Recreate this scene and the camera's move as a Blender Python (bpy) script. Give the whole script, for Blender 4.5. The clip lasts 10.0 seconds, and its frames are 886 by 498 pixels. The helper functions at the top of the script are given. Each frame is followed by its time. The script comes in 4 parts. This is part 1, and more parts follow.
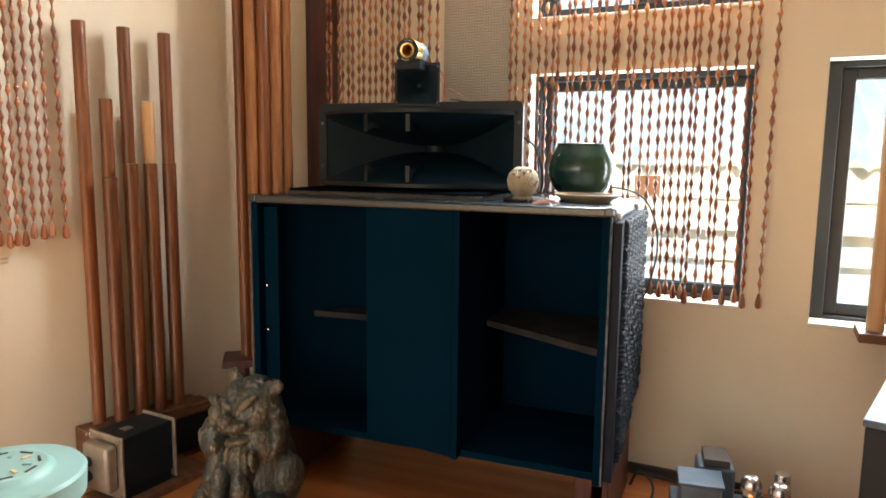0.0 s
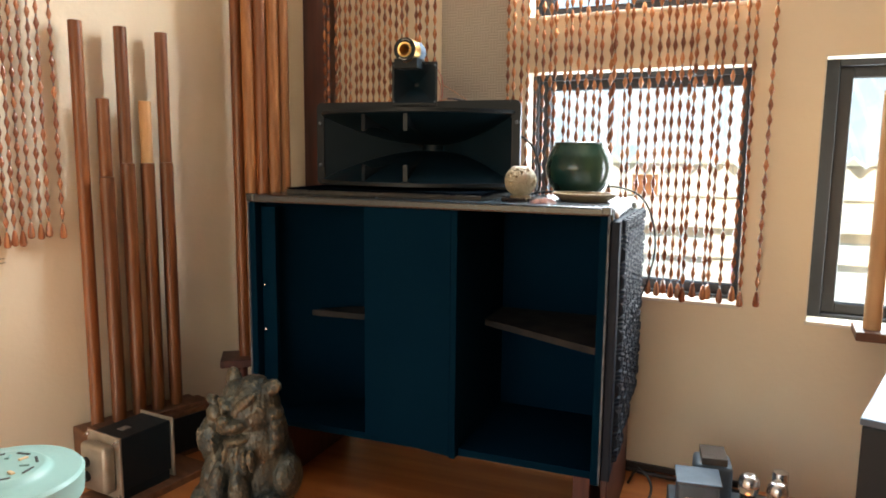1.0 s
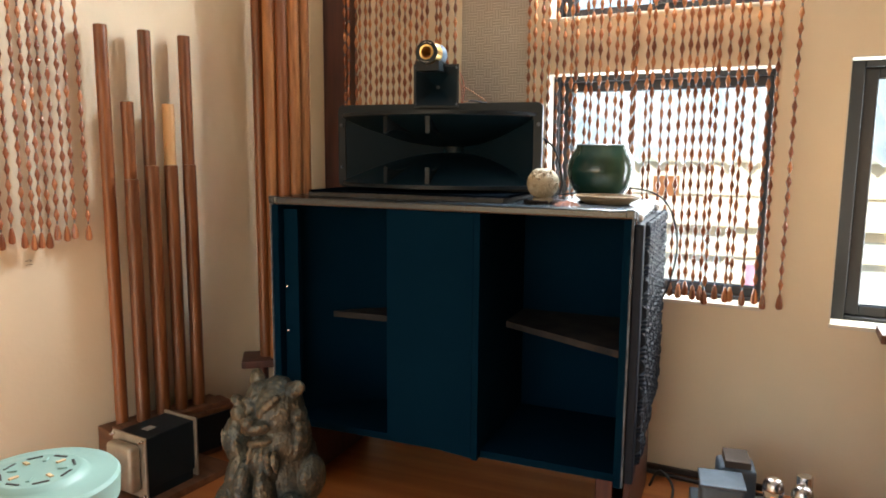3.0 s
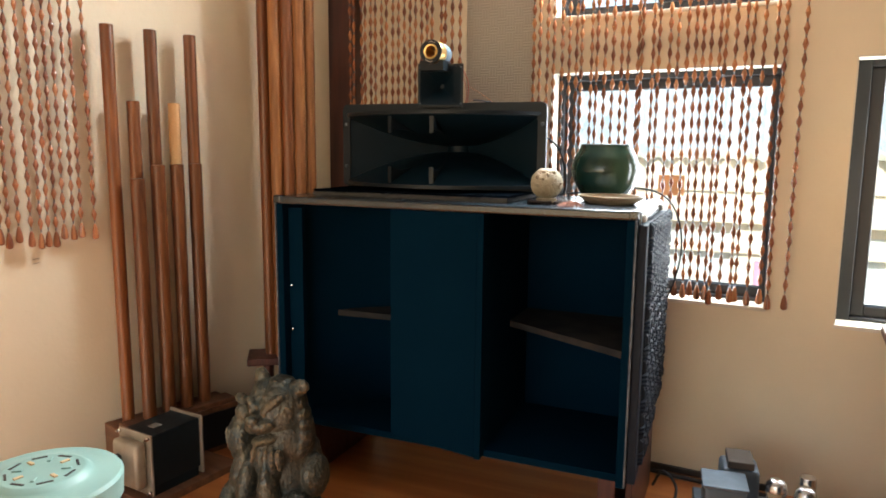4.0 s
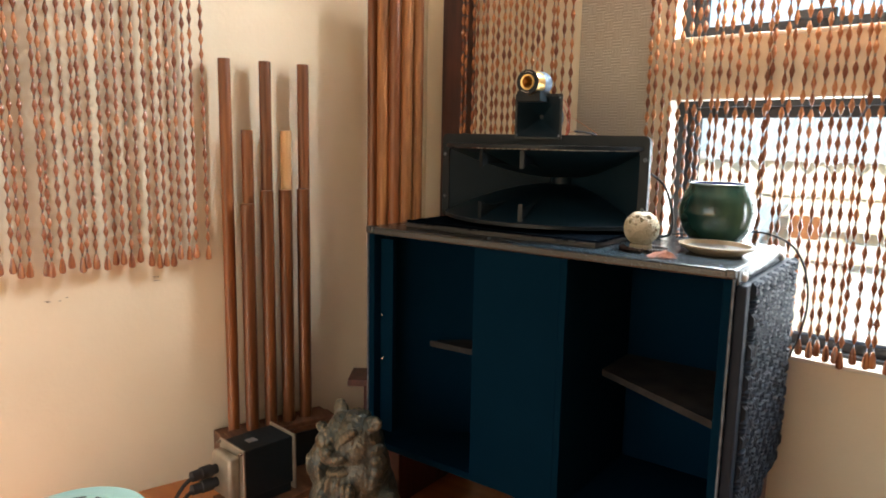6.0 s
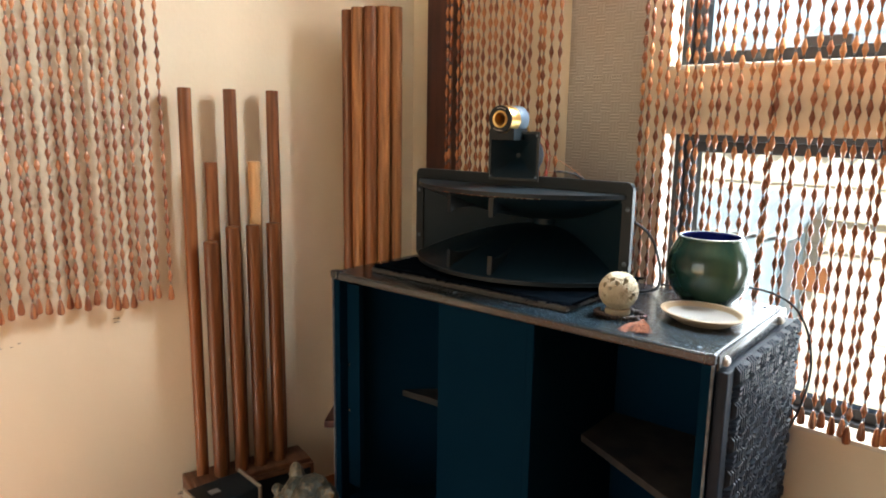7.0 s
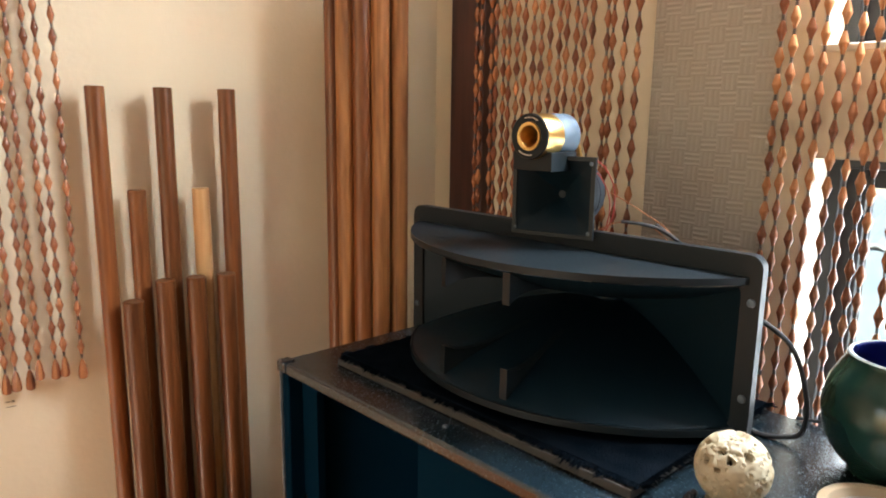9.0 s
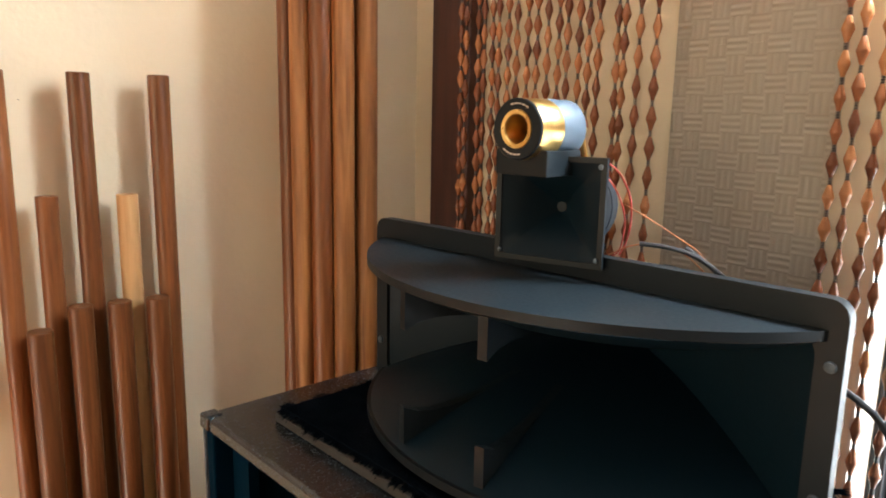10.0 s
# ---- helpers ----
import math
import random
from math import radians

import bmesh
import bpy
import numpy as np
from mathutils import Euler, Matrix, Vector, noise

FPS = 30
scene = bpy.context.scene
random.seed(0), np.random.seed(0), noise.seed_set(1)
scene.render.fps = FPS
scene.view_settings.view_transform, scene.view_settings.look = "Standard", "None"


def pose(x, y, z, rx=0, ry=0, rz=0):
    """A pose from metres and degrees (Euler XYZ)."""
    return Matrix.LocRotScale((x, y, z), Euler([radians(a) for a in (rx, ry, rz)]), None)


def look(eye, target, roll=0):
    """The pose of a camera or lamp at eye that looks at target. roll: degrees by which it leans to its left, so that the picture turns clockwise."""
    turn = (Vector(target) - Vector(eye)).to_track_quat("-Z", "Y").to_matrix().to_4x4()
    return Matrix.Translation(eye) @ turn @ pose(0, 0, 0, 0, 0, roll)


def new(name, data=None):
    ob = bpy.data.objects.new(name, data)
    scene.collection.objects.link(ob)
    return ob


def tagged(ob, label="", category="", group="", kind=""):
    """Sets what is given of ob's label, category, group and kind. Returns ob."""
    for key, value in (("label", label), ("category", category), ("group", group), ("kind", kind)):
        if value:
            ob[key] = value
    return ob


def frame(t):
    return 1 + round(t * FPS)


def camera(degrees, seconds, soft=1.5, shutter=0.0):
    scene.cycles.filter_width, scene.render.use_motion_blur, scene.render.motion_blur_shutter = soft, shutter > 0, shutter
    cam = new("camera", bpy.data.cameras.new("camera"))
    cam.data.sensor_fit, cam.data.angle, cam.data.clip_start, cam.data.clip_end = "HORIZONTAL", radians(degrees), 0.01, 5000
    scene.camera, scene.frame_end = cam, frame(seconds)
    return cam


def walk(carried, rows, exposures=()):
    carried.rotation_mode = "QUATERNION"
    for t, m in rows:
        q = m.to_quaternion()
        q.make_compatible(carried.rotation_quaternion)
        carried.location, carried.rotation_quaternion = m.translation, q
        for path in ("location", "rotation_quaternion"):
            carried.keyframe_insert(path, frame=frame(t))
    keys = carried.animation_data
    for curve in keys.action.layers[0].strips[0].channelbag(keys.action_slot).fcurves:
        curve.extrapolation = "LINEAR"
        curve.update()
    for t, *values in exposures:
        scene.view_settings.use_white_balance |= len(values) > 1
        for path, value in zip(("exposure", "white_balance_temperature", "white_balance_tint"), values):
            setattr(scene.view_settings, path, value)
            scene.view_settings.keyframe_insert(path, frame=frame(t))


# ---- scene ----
cam = camera(64.7, 10.0, soft=1.8, shutter=0.3)

PATH = [
    (0, (0.038, 0.063, 1.002), (-0.697, 1.904, 0.736), 0.7),
    (0.5, (0.042, 0.066, 1.009), (-0.695, 1.905, 0.735), 0.6),
    (1, (0.039, 0.064, 1.004), (-0.691, 1.906, 0.734), 0.6),
    (1.5, (0.039, 0.061, 1.014), (-0.687, 1.904, 0.739), 0.6),
    (2, (0.034, 0.06, 1.003), (-0.684, 1.907, 0.735), 0.6),
    (2.5, (0.034, 0.062, 1.006), (-0.682, 1.909, 0.729), 0.6),
    (3, (0.014, 0.05, 1.016), (-0.747, 1.879, 0.74), 0.5),
    (3.2, (0.014, 0.049, 1.025), (-0.75, 1.875, 0.74), 0.5),
    (4.3, (0.027, 0.053, 1.028), (-0.758, 1.87, 0.74), 0.5),
    (4.5, (0.027, 0.052, 1.023), (-0.759, 1.871, 0.748), 0.5),
    (5, (0.057, 0.069, 1.065), (-0.768, 1.869, 0.784), 0.6),
    (5.5, (0.119, 0.128, 1.122), (-0.891, 1.828, 0.822), 0.7),
    (5.7, (0.151, 0.171, 1.119), (-0.956, 1.812, 0.83), 0.8),
    (6.8, (0.179, 0.42, 1.269), (-1.06, 1.948, 0.911), 1.0),
    (7, (0.19, 0.491, 1.293), (-1.065, 2.005, 0.93), 0.9),
    (7.5, (0.183, 0.684, 1.326), (-1.127, 2.149, 0.954), 1.1),
    (8, (0.089, 0.856, 1.345), (-1.309, 2.232, 0.955), 1.1),
    (8.5, (-0.049, 0.983, 1.349), (-1.481, 2.323, 0.956), 0.8),
    (9, (-0.15, 1.122, 1.329), (-1.58, 2.467, 0.947), 0.8),
    (9.5, (-0.225, 1.258, 1.324), (-1.665, 2.596, 0.957), 1.2),
    (10, (-0.312, 1.343, 1.308), (-1.749, 2.683, 0.938), 1.1),
]
EXPOSURES = [(0.0, 1.06), (5.0, 1.03), (7.0, 0.99), (8.0, 0.92), (9.0, 1.04), (10.0, 1.24)]
walk(cam, [(t, look(eye, target, roll)) for t, eye, target, roll in PATH], EXPOSURES)

# ---- world, lamps, exposure ----
world = bpy.data.worlds.new("world")
scene.world = world
world.use_nodes = True
wn = world.node_tree.nodes
sky = wn.new("ShaderNodeTexSky")
sky.sky_type, sky.sun_disc = "NISHITA", False
sky.sun_elevation, sky.sun_rotation = radians(30), radians(175)
world.node_tree.links.new(sky.outputs[0], wn["Background"].inputs[0])
wn["Background"].inputs[1].default_value = 0.15

sun = new("sun", bpy.data.lights.new("sun", "SUN"))
sun.data.energy, sun.data.angle, sun.data.color = 4.7, radians(0.6), (1.0, 0.94, 0.84)
sun.matrix_world = look((0.25, -3.0, 1.73), (0, 0, 0))


def panel_lamp(name, m, w, h, watts, colour):
    lamp = new(name, bpy.data.lights.new(name, "AREA"))
    lamp.data.shape, lamp.data.size, lamp.data.size_y = "RECTANGLE", w, h
    lamp.data.energy, lamp.data.color = watts, colour
    lamp.matrix_world = m
    return lamp


# ---- materials ----
def nodes_of(name):
    mat = bpy.data.materials.new(name)
    mat.use_nodes = True
    nt = mat.node_tree
    return mat, nt, nt.nodes["Principled BSDF"]


def surface(name, c1, c2, scale=8.0, stretch=(1, 1, 1), rough=0.5, rough2=None, metal=0.0, bump=0.1, fine=120.0,
            detail=6.0, spread=(0.35, 0.65), vary=0.0, coat=0.0, distort=0.0, bump_distance=0.002, spec=0.5):
    """A two-scale surface: broad variation between two colours, fine grain in the relief and the gloss."""
    mat, nt, bsdf = nodes_of(name)
    n, l = nt.nodes, nt.links
    tc = n.new("ShaderNodeTexCoord")
    mp = n.new("ShaderNodeMapping")
    mp.inputs["Scale"].default_value = stretch
    oi = n.new("ShaderNodeObjectInfo")
    l.new(tc.outputs["Object"], mp.inputs["Vector"])
    shift = n.new("ShaderNodeVectorMath")
    shift.operation = "MULTIPLY_ADD"
    shift.inputs[1].default_value = (1, 1, 1)
    comb = n.new("ShaderNodeCombineXYZ")
    mul = n.new("ShaderNodeMath")
    mul.operation, mul.inputs[1].default_value = "MULTIPLY", 37.0
    l.new(oi.outputs["Random"], mul.inputs[0])
    for k in range(3):
        l.new(mul.outputs[0], comb.inputs[k])
    l.new(mp.outputs[0], shift.inputs[0])
    l.new(comb.outputs[0], shift.inputs[2])
    broad = n.new("ShaderNodeTexNoise")
    broad.inputs["Scale"].default_value, broad.inputs["Detail"].default_value = scale, detail
    broad.inputs["Distortion"].default_value = distort
    l.new(shift.outputs[0], broad.inputs["Vector"])
    small = n.new("ShaderNodeTexNoise")
    small.inputs["Scale"].default_value, small.inputs["Detail"].default_value = fine, 4.0
    l.new(shift.outputs[0], small.inputs["Vector"])
    ramp = n.new("ShaderNodeValToRGB")
    ramp.color_ramp.elements[0].position, ramp.color_ramp.elements[1].position = spread
    ramp.color_ramp.elements[0].color, ramp.color_ramp.elements[1].color = (*c1, 1), (*c2, 1)
    l.new(broad.outputs["Fac"], ramp.inputs["Fac"])
    hsv = n.new("ShaderNodeHueSaturation")
    val = n.new("ShaderNodeMapRange")
    val.inputs["To Min"].default_value, val.inputs["To Max"].default_value = 1 - vary, 1 + vary
    l.new(oi.outputs["Random"], val.inputs["Value"])
    l.new(val.outputs[0], hsv.inputs["Value"])
    l.new(ramp.outputs[0], hsv.inputs["Color"])
    l.new(hsv.outputs[0], bsdf.inputs["Base Color"])
    rr = n.new("ShaderNodeMapRange")
    rr.inputs["To Min"].default_value = rough
    rr.inputs["To Max"].default_value = rough2 if rough2 is not None else min(1, rough + 0.15)
    l.new(small.outputs["Fac"], rr.inputs["Value"])
    l.new(rr.outputs[0], bsdf.inputs["Roughness"])
    bsdf.inputs["Metallic"].default_value = metal
    bsdf.inputs["Specular IOR Level"].default_value = spec
    bsdf.inputs["Coat Weight"].default_value = coat
    bsdf.inputs["Coat Roughness"].default_value = 0.15
    bp = n.new("ShaderNodeBump")
    bp.inputs["Strength"].default_value, bp.inputs["Distance"].default_value = bump, bump_distance
    l.new(small.outputs["Fac"], bp.inputs["Height"])
    l.new(bp.outputs[0], bsdf.inputs["Normal"])
    return mat


M_WALL = surface("wall_paint", (0.69, 0.597, 0.433), (0.745, 0.648, 0.475), scale=2.2, rough=0.7, bump=0.3, fine=70)
# Unseen east wall, made dark brown to cut fill on the north wall.
M_EASTWALL = surface("fill_cutting_brown", (0.20, 0.11, 0.055), (0.30, 0.17, 0.09), scale=5, stretch=(1, 6, 0.4), rough=0.6)
# Unseen ceiling, greyed so that less light bounces off it.
M_CEIL = surface("low_bounce_ceiling", (0.36, 0.32, 0.28), (0.43, 0.385, 0.335), scale=2, rough=0.8)
M_REVEAL = surface("reveal_paint", (0.60, 0.56, 0.46), (0.66, 0.62, 0.51), scale=4, rough=0.5)
M_FLOOR = surface("floor_wood", (0.38, 0.120, 0.030), (0.50, 0.185, 0.052), scale=3, stretch=(0.6, 8, 1), rough=0.28, bump=0.08, coat=0.3)
M_BASEBOARD = surface("baseboard_black", (0.02, 0.018, 0.016), (0.035, 0.03, 0.026), rough=0.5)
M_ALU = surface("window_aluminium", (0.012, 0.013, 0.015), (0.019, 0.020, 0.023), scale=5, rough=0.45, bump=0.04, spec=0.4)
# Black paint with the blue veil of lens glare put into its colour.
M_BLACK = surface("cabinet_veiled_black", (0.0007, 0.0112, 0.0250), (0.0011, 0.0132, 0.0285), scale=5, rough=0.7, rough2=0.85, bump=0.25, fine=160, spec=0.02)
M_TOPBLACK = surface("cabinet_top_black", (0.004, 0.011, 0.017), (0.008, 0.018, 0.026), scale=9, rough=0.23, rough2=0.30, bump=0.03, fine=260, spec=0.85)
# Grey-brown for the braces, paler than the cabinet's black.
M_BRACE = surface("grey_brown_brace_wood", (0.019, 0.020, 0.022), (0.040, 0.037, 0.035), scale=14, rough=0.75, bump=0.4, spec=0.15)
M_HORN = surface("horn_black_lacquer", (0.0055, 0.0095, 0.0125), (0.0085, 0.0130, 0.0165), scale=6, rough=0.34, rough2=0.5, bump=0.08, fine=200, spec=0.20)
M_FELT = surface("black_felt", (0.0015, 0.003, 0.005), (0.004, 0.006, 0.009), scale=30, rough=0.95, bump=0.9, fine=300, spec=0.0)
M_WORN = surface("worn_edge_metal", (0.12, 0.15, 0.18), (0.05, 0.07, 0.09), scale=45, rough=0.5, metal=0.3, bump=0.3)
M_WEAVE = surface("woven_black_rubber", (0.0030, 0.0085, 0.018), (0.0058, 0.0135, 0.026), scale=30, rough=0.5, rough2=0.65, bump=0.4, vary=0.12, spec=0.22)
M_STUD = surface("white_stud", (0.55, 0.53, 0.48), (0.68, 0.65, 0.60), scale=60, rough=0.35)
M_POLE = surface("stained_pole_wood", (0.092, 0.029, 0.0085), (0.225, 0.079, 0.024), scale=9, stretch=(5, 5, 0.28), rough=0.30, bump=0.15, vary=0.30, distort=1.2, spread=(0.30, 0.72), spec=0.42)
M_POLE_MID = surface("light_pole_wood", (0.17, 0.062, 0.018), (0.42, 0.185, 0.062), scale=9, stretch=(5, 5, 0.28), rough=0.40, bump=0.2, vary=0.15, distort=0.8, spec=0.4)
M_BOARD = surface("raw_board_edge", (0.035, 0.032, 0.028), (0.055, 0.050, 0.044), scale=20, rough=0.8, bump=0.3)
M_POLE_PALE = surface("pale_pole_wood", (0.42, 0.22, 0.085), (0.60, 0.36, 0.16), scale=9, stretch=(5, 5, 0.28), rough=0.45, bump=0.2, distort=0.6)
M_BASEWOOD = surface("base_wood", (0.09, 0.036, 0.017), (0.17, 0.075, 0.035), scale=7, stretch=(1, 6, 6), rough=0.5, bump=0.2)
M_REDWOOD = surface("dark_red_wood", (0.042, 0.011, 0.008), (0.082, 0.023, 0.014), scale=8, stretch=(5, 5, 0.4), rough=0.4, bump=0.15)
M_PANEL = surface("base_black_panel", (0.004, 0.011, 0.016), (0.008, 0.016, 0.022), rough=0.4, spec=0.3)
M_BRASS = surface("brass", (0.62, 0.40, 0.13), (0.72, 0.49, 0.19), scale=20, stretch=(1, 20, 1), rough=0.22, metal=1.0, bump=0.02)
# Darker copy of the brass, standing for the shade deep in the throat.
M_BRASS_SHADE = surface("shaded_throat_brass", (0.42, 0.25, 0.075), (0.50, 0.31, 0.10), scale=20, rough=0.28, metal=1.0, bump=0.02)
# Copy of the horn lacquer, navy and duller for the shade inside flares.
M_HORN_SHADE = surface("shaded_horn_lacquer", (0.0022, 0.0098, 0.0165), (0.0035, 0.0125, 0.020), scale=6, rough=0.36, bump=0.08, fine=200, spec=0.16)
M_SKYTOP = surface("sky_tinted_top", (0.060, 0.095, 0.145), (0.080, 0.12, 0.17), rough=0.3, metal=0.25, bump=0.02)
M_REAR = surface("matt_blue_grey_anodised", (0.055, 0.085, 0.125), (0.075, 0.11, 0.15), rough=0.5, metal=0.2, bump=0.02)
M_DRIVER = surface("driver_steel", (0.012, 0.016, 0.022), (0.022, 0.028, 0.036), scale=12, rough=0.4, metal=0.0, spec=0.35, bump=0.05)
M_GLAZE = surface("green_glaze", (0.008, 0.030, 0.025), (0.036, 0.064, 0.034), scale=16, stretch=(1, 1, 0.4), rough=0.10, rough2=0.18, bump=0.05, spread=(0.32, 0.72))
M_BLUE = surface("blue_glaze", (0.008, 0.012, 0.10), (0.014, 0.022, 0.17), rough=0.15, bump=0.05)
M_RIM = surface("glaze_rim", (0.16, 0.19, 0.19), (0.26, 0.29, 0.29), rough=0.2)
M_STONE = surface("carved_soapstone", (0.30, 0.25, 0.16), (0.42, 0.36, 0.25), scale=22, rough=0.45, bump=0.3, fine=70)
M_STONE_SHADE = surface("shaded_stone_hollow", (0.03, 0.025, 0.015), (0.06, 0.045, 0.03), rough=0.9)
M_DISH = surface("cream_dish", (0.27, 0.20, 0.125), (0.34, 0.26, 0.17), scale=10, rough=0.3, bump=0.05)
M_DISHIN = surface("pale_dish_glaze", (0.225, 0.225, 0.215), (0.27, 0.268, 0.258), scale=10, rough=0.25, bump=0.05)
M_RUST = surface("rust_silk", (0.12, 0.034, 0.015), (0.24, 0.08, 0.036), scale=60, rough=0.5, vary=0.2)
M_DKBEAD = surface("dark_prayer_bead", (0.014, 0.008, 0.007), (0.03, 0.016, 0.012), rough=0.22)
M_MINT = surface("mint_enamel", (0.195, 0.325, 0.285), (0.235, 0.37, 0.325), scale=4, rough=0.35, bump=0.03)
M_SLOT = surface("slot_dark", (0.02, 0.018, 0.016), (0.05, 0.04, 0.03), rough=0.7)
M_TAN = surface("tan_paint", (0.50, 0.33, 0.16), (0.58, 0.40, 0.22), rough=0.5)
M_SILVER = surface("aged_silver_paint", (0.30, 0.27, 0.21), (0.42, 0.38, 0.30), scale=14, rough=0.38, metal=0.55, bump=0.15)
M_STEEL = surface("transformer_steel", (0.06, 0.085, 0.11), (0.11, 0.145, 0.18), scale=12, rough=0.38, metal=0.35, bump=0.1)
M_CORE = surface("laminated_core", (0.045, 0.036, 0.030), (0.085, 0.066, 0.052), scale=10, stretch=(1, 30, 1), rough=0.4, metal=0.4, bump=0.3)
M_CHROME = surface("chrome", (0.55, 0.55, 0.55), (0.65, 0.65, 0.65), rough=0.12, metal=1.0, bump=0.0)
M_RUBBER = surface("black_cable", (0.010, 0.010, 0.011), (0.018, 0.018, 0.02), rough=0.55)
M_WIRE_R = surface("red_wire", (0.38, 0.035, 0.025), (0.50, 0.06, 0.04), rough=0.4)
M_WIRE_O = surface("orange_wire", (0.45, 0.15, 0.05), (0.55, 0.22, 0.09), rough=0.4)
M_PALEWOOD = surface("pale_stick_wood", (0.42, 0.24, 0.10), (0.54, 0.33, 0.16), scale=8, stretch=(5, 5, 0.4), rough=0.5)
M_TAG = surface("brown_card", (0.50, 0.32, 0.16), (0.60, 0.40, 0.21), rough=0.8)
M_OUTWALL = surface("cream_render", (0.46, 0.43, 0.35), (0.52, 0.485, 0.40), scale=0.6, rough=0.85)
M_ROOF = surface("corrugated_roof", (0.30, 0.37, 0.41), (0.37, 0.43, 0.46), scale=1.5, rough=0.6)
M_OUTDARK = surface("outdoor_glass", (0.34, 0.39, 0.40), (0.40, 0.45, 0.45), scale=2, rough=0.3)
M_GROUND = surface("pale_concrete", (0.42, 0.40, 0.37), (0.50, 0.48, 0.44), scale=1, rough=0.9)
M_VAN = surface("pale_blue_sheet_metal", (0.20, 0.29, 0.35), (0.26, 0.34, 0.40), scale=1.5, rough=0.5)
M_VANGLASS = surface("outbuilding_glass", (0.08, 0.14, 0.19), (0.12, 0.19, 0.24), rough=0.2)
M_PINK = surface("faded_pink_cloth", (0.38, 0.17, 0.26), (0.45, 0.23, 0.32), scale=1.5, rough=0.8)
M_TEAL = surface("faded_teal_cloth", (0.13, 0.28, 0.32), (0.19, 0.34, 0.38), scale=1.5, rough=0.8)
M_LABEL = surface("grey_label", (0.16, 0.16, 0.15), (0.24, 0.23, 0.22), rough=0.5)


def bead_material():
    """Lacquered wooden beads, each one its own brown."""
    mat, nt, bsdf = nodes_of("bead_wood")
    n, l = nt.nodes, nt.links
    geo = n.new("ShaderNodeNewGeometry")
    ramp = n.new("ShaderNodeValToRGB")
    cr = ramp.color_ramp
    cr.elements[0].color, cr.elements[1].color = (0.145, 0.047, 0.023, 1), (0.48, 0.21, 0.088, 1)
    mid = cr.elements.new(0.55)
    mid.color = (0.265, 0.093, 0.042, 1)
    l.new(geo.outputs["Random Per Island"], ramp.inputs["Fac"])
    l.new(ramp.outputs[0], bsdf.inputs["Base Color"])
    bsdf.inputs["Roughness"].default_value = 0.27
    bsdf.inputs["Specular IOR Level"].default_value = 0.5
    return mat


M_BEAD = bead_material()
M_CORD = surface("dark_spacer_bead", (0.022, 0.012, 0.009), (0.04, 0.02, 0.014), rough=0.3)


def highlit_bronze():
    """Dark blue-green bronze with dull-gold highlights coloured onto its ridges."""
    mat, nt, bsdf = nodes_of("highlit_weathered_bronze")
    n, l = nt.nodes, nt.links
    tc, geo = n.new("ShaderNodeTexCoord"), n.new("ShaderNodeNewGeometry")
    noise_node = n.new("ShaderNodeTexNoise")
    noise_node.inputs["Scale"].default_value, noise_node.inputs["Detail"].default_value = 18, 7
    l.new(tc.outputs["Object"], noise_node.inputs["Vector"])
    base = n.new("ShaderNodeValToRGB")
    base.color_ramp.elements[0].position, base.color_ramp.elements[1].position = 0.38, 0.70
    base.color_ramp.elements[0].color, base.color_ramp.elements[1].color = (0.030, 0.043, 0.043, 1), (0.105, 0.098, 0.068, 1)
    l.new(noise_node.outputs["Fac"], base.inputs["Fac"])
    ridge = n.new("ShaderNodeMapRange")
    ridge.inputs["From Min"].default_value, ridge.inputs["From Max"].default_value = 0.515, 0.60
    l.new(geo.outputs["Pointiness"], ridge.inputs["Value"])
    mix = n.new("ShaderNodeMix")
    mix.data_type = "RGBA"
    l.new(ridge.outputs[0], mix.inputs["Factor"])
    l.new(base.outputs[0], mix.inputs["A"])
    mix.inputs["B"].default_value = (0.25, 0.19, 0.10, 1)
    l.new(mix.outputs["Result"], bsdf.inputs["Base Color"])
    bsdf.inputs["Metallic"].default_value, bsdf.inputs["Roughness"].default_value = 0.4, 0.42
    bp = n.new("ShaderNodeBump")
    bp.inputs["Strength"].default_value, bp.inputs["Distance"].default_value = 0.6, 0.002
    fine = n.new("ShaderNodeTexNoise")
    fine.inputs["Scale"].default_value = 90
    l.new(tc.outputs["Object"], fine.inputs["Vector"])
    l.new(fine.outputs["Fac"], bp.inputs["Height"])
    l.new(bp.outputs[0], bsdf.inputs["Normal"])
    return mat


M_BRONZE = highlit_bronze()


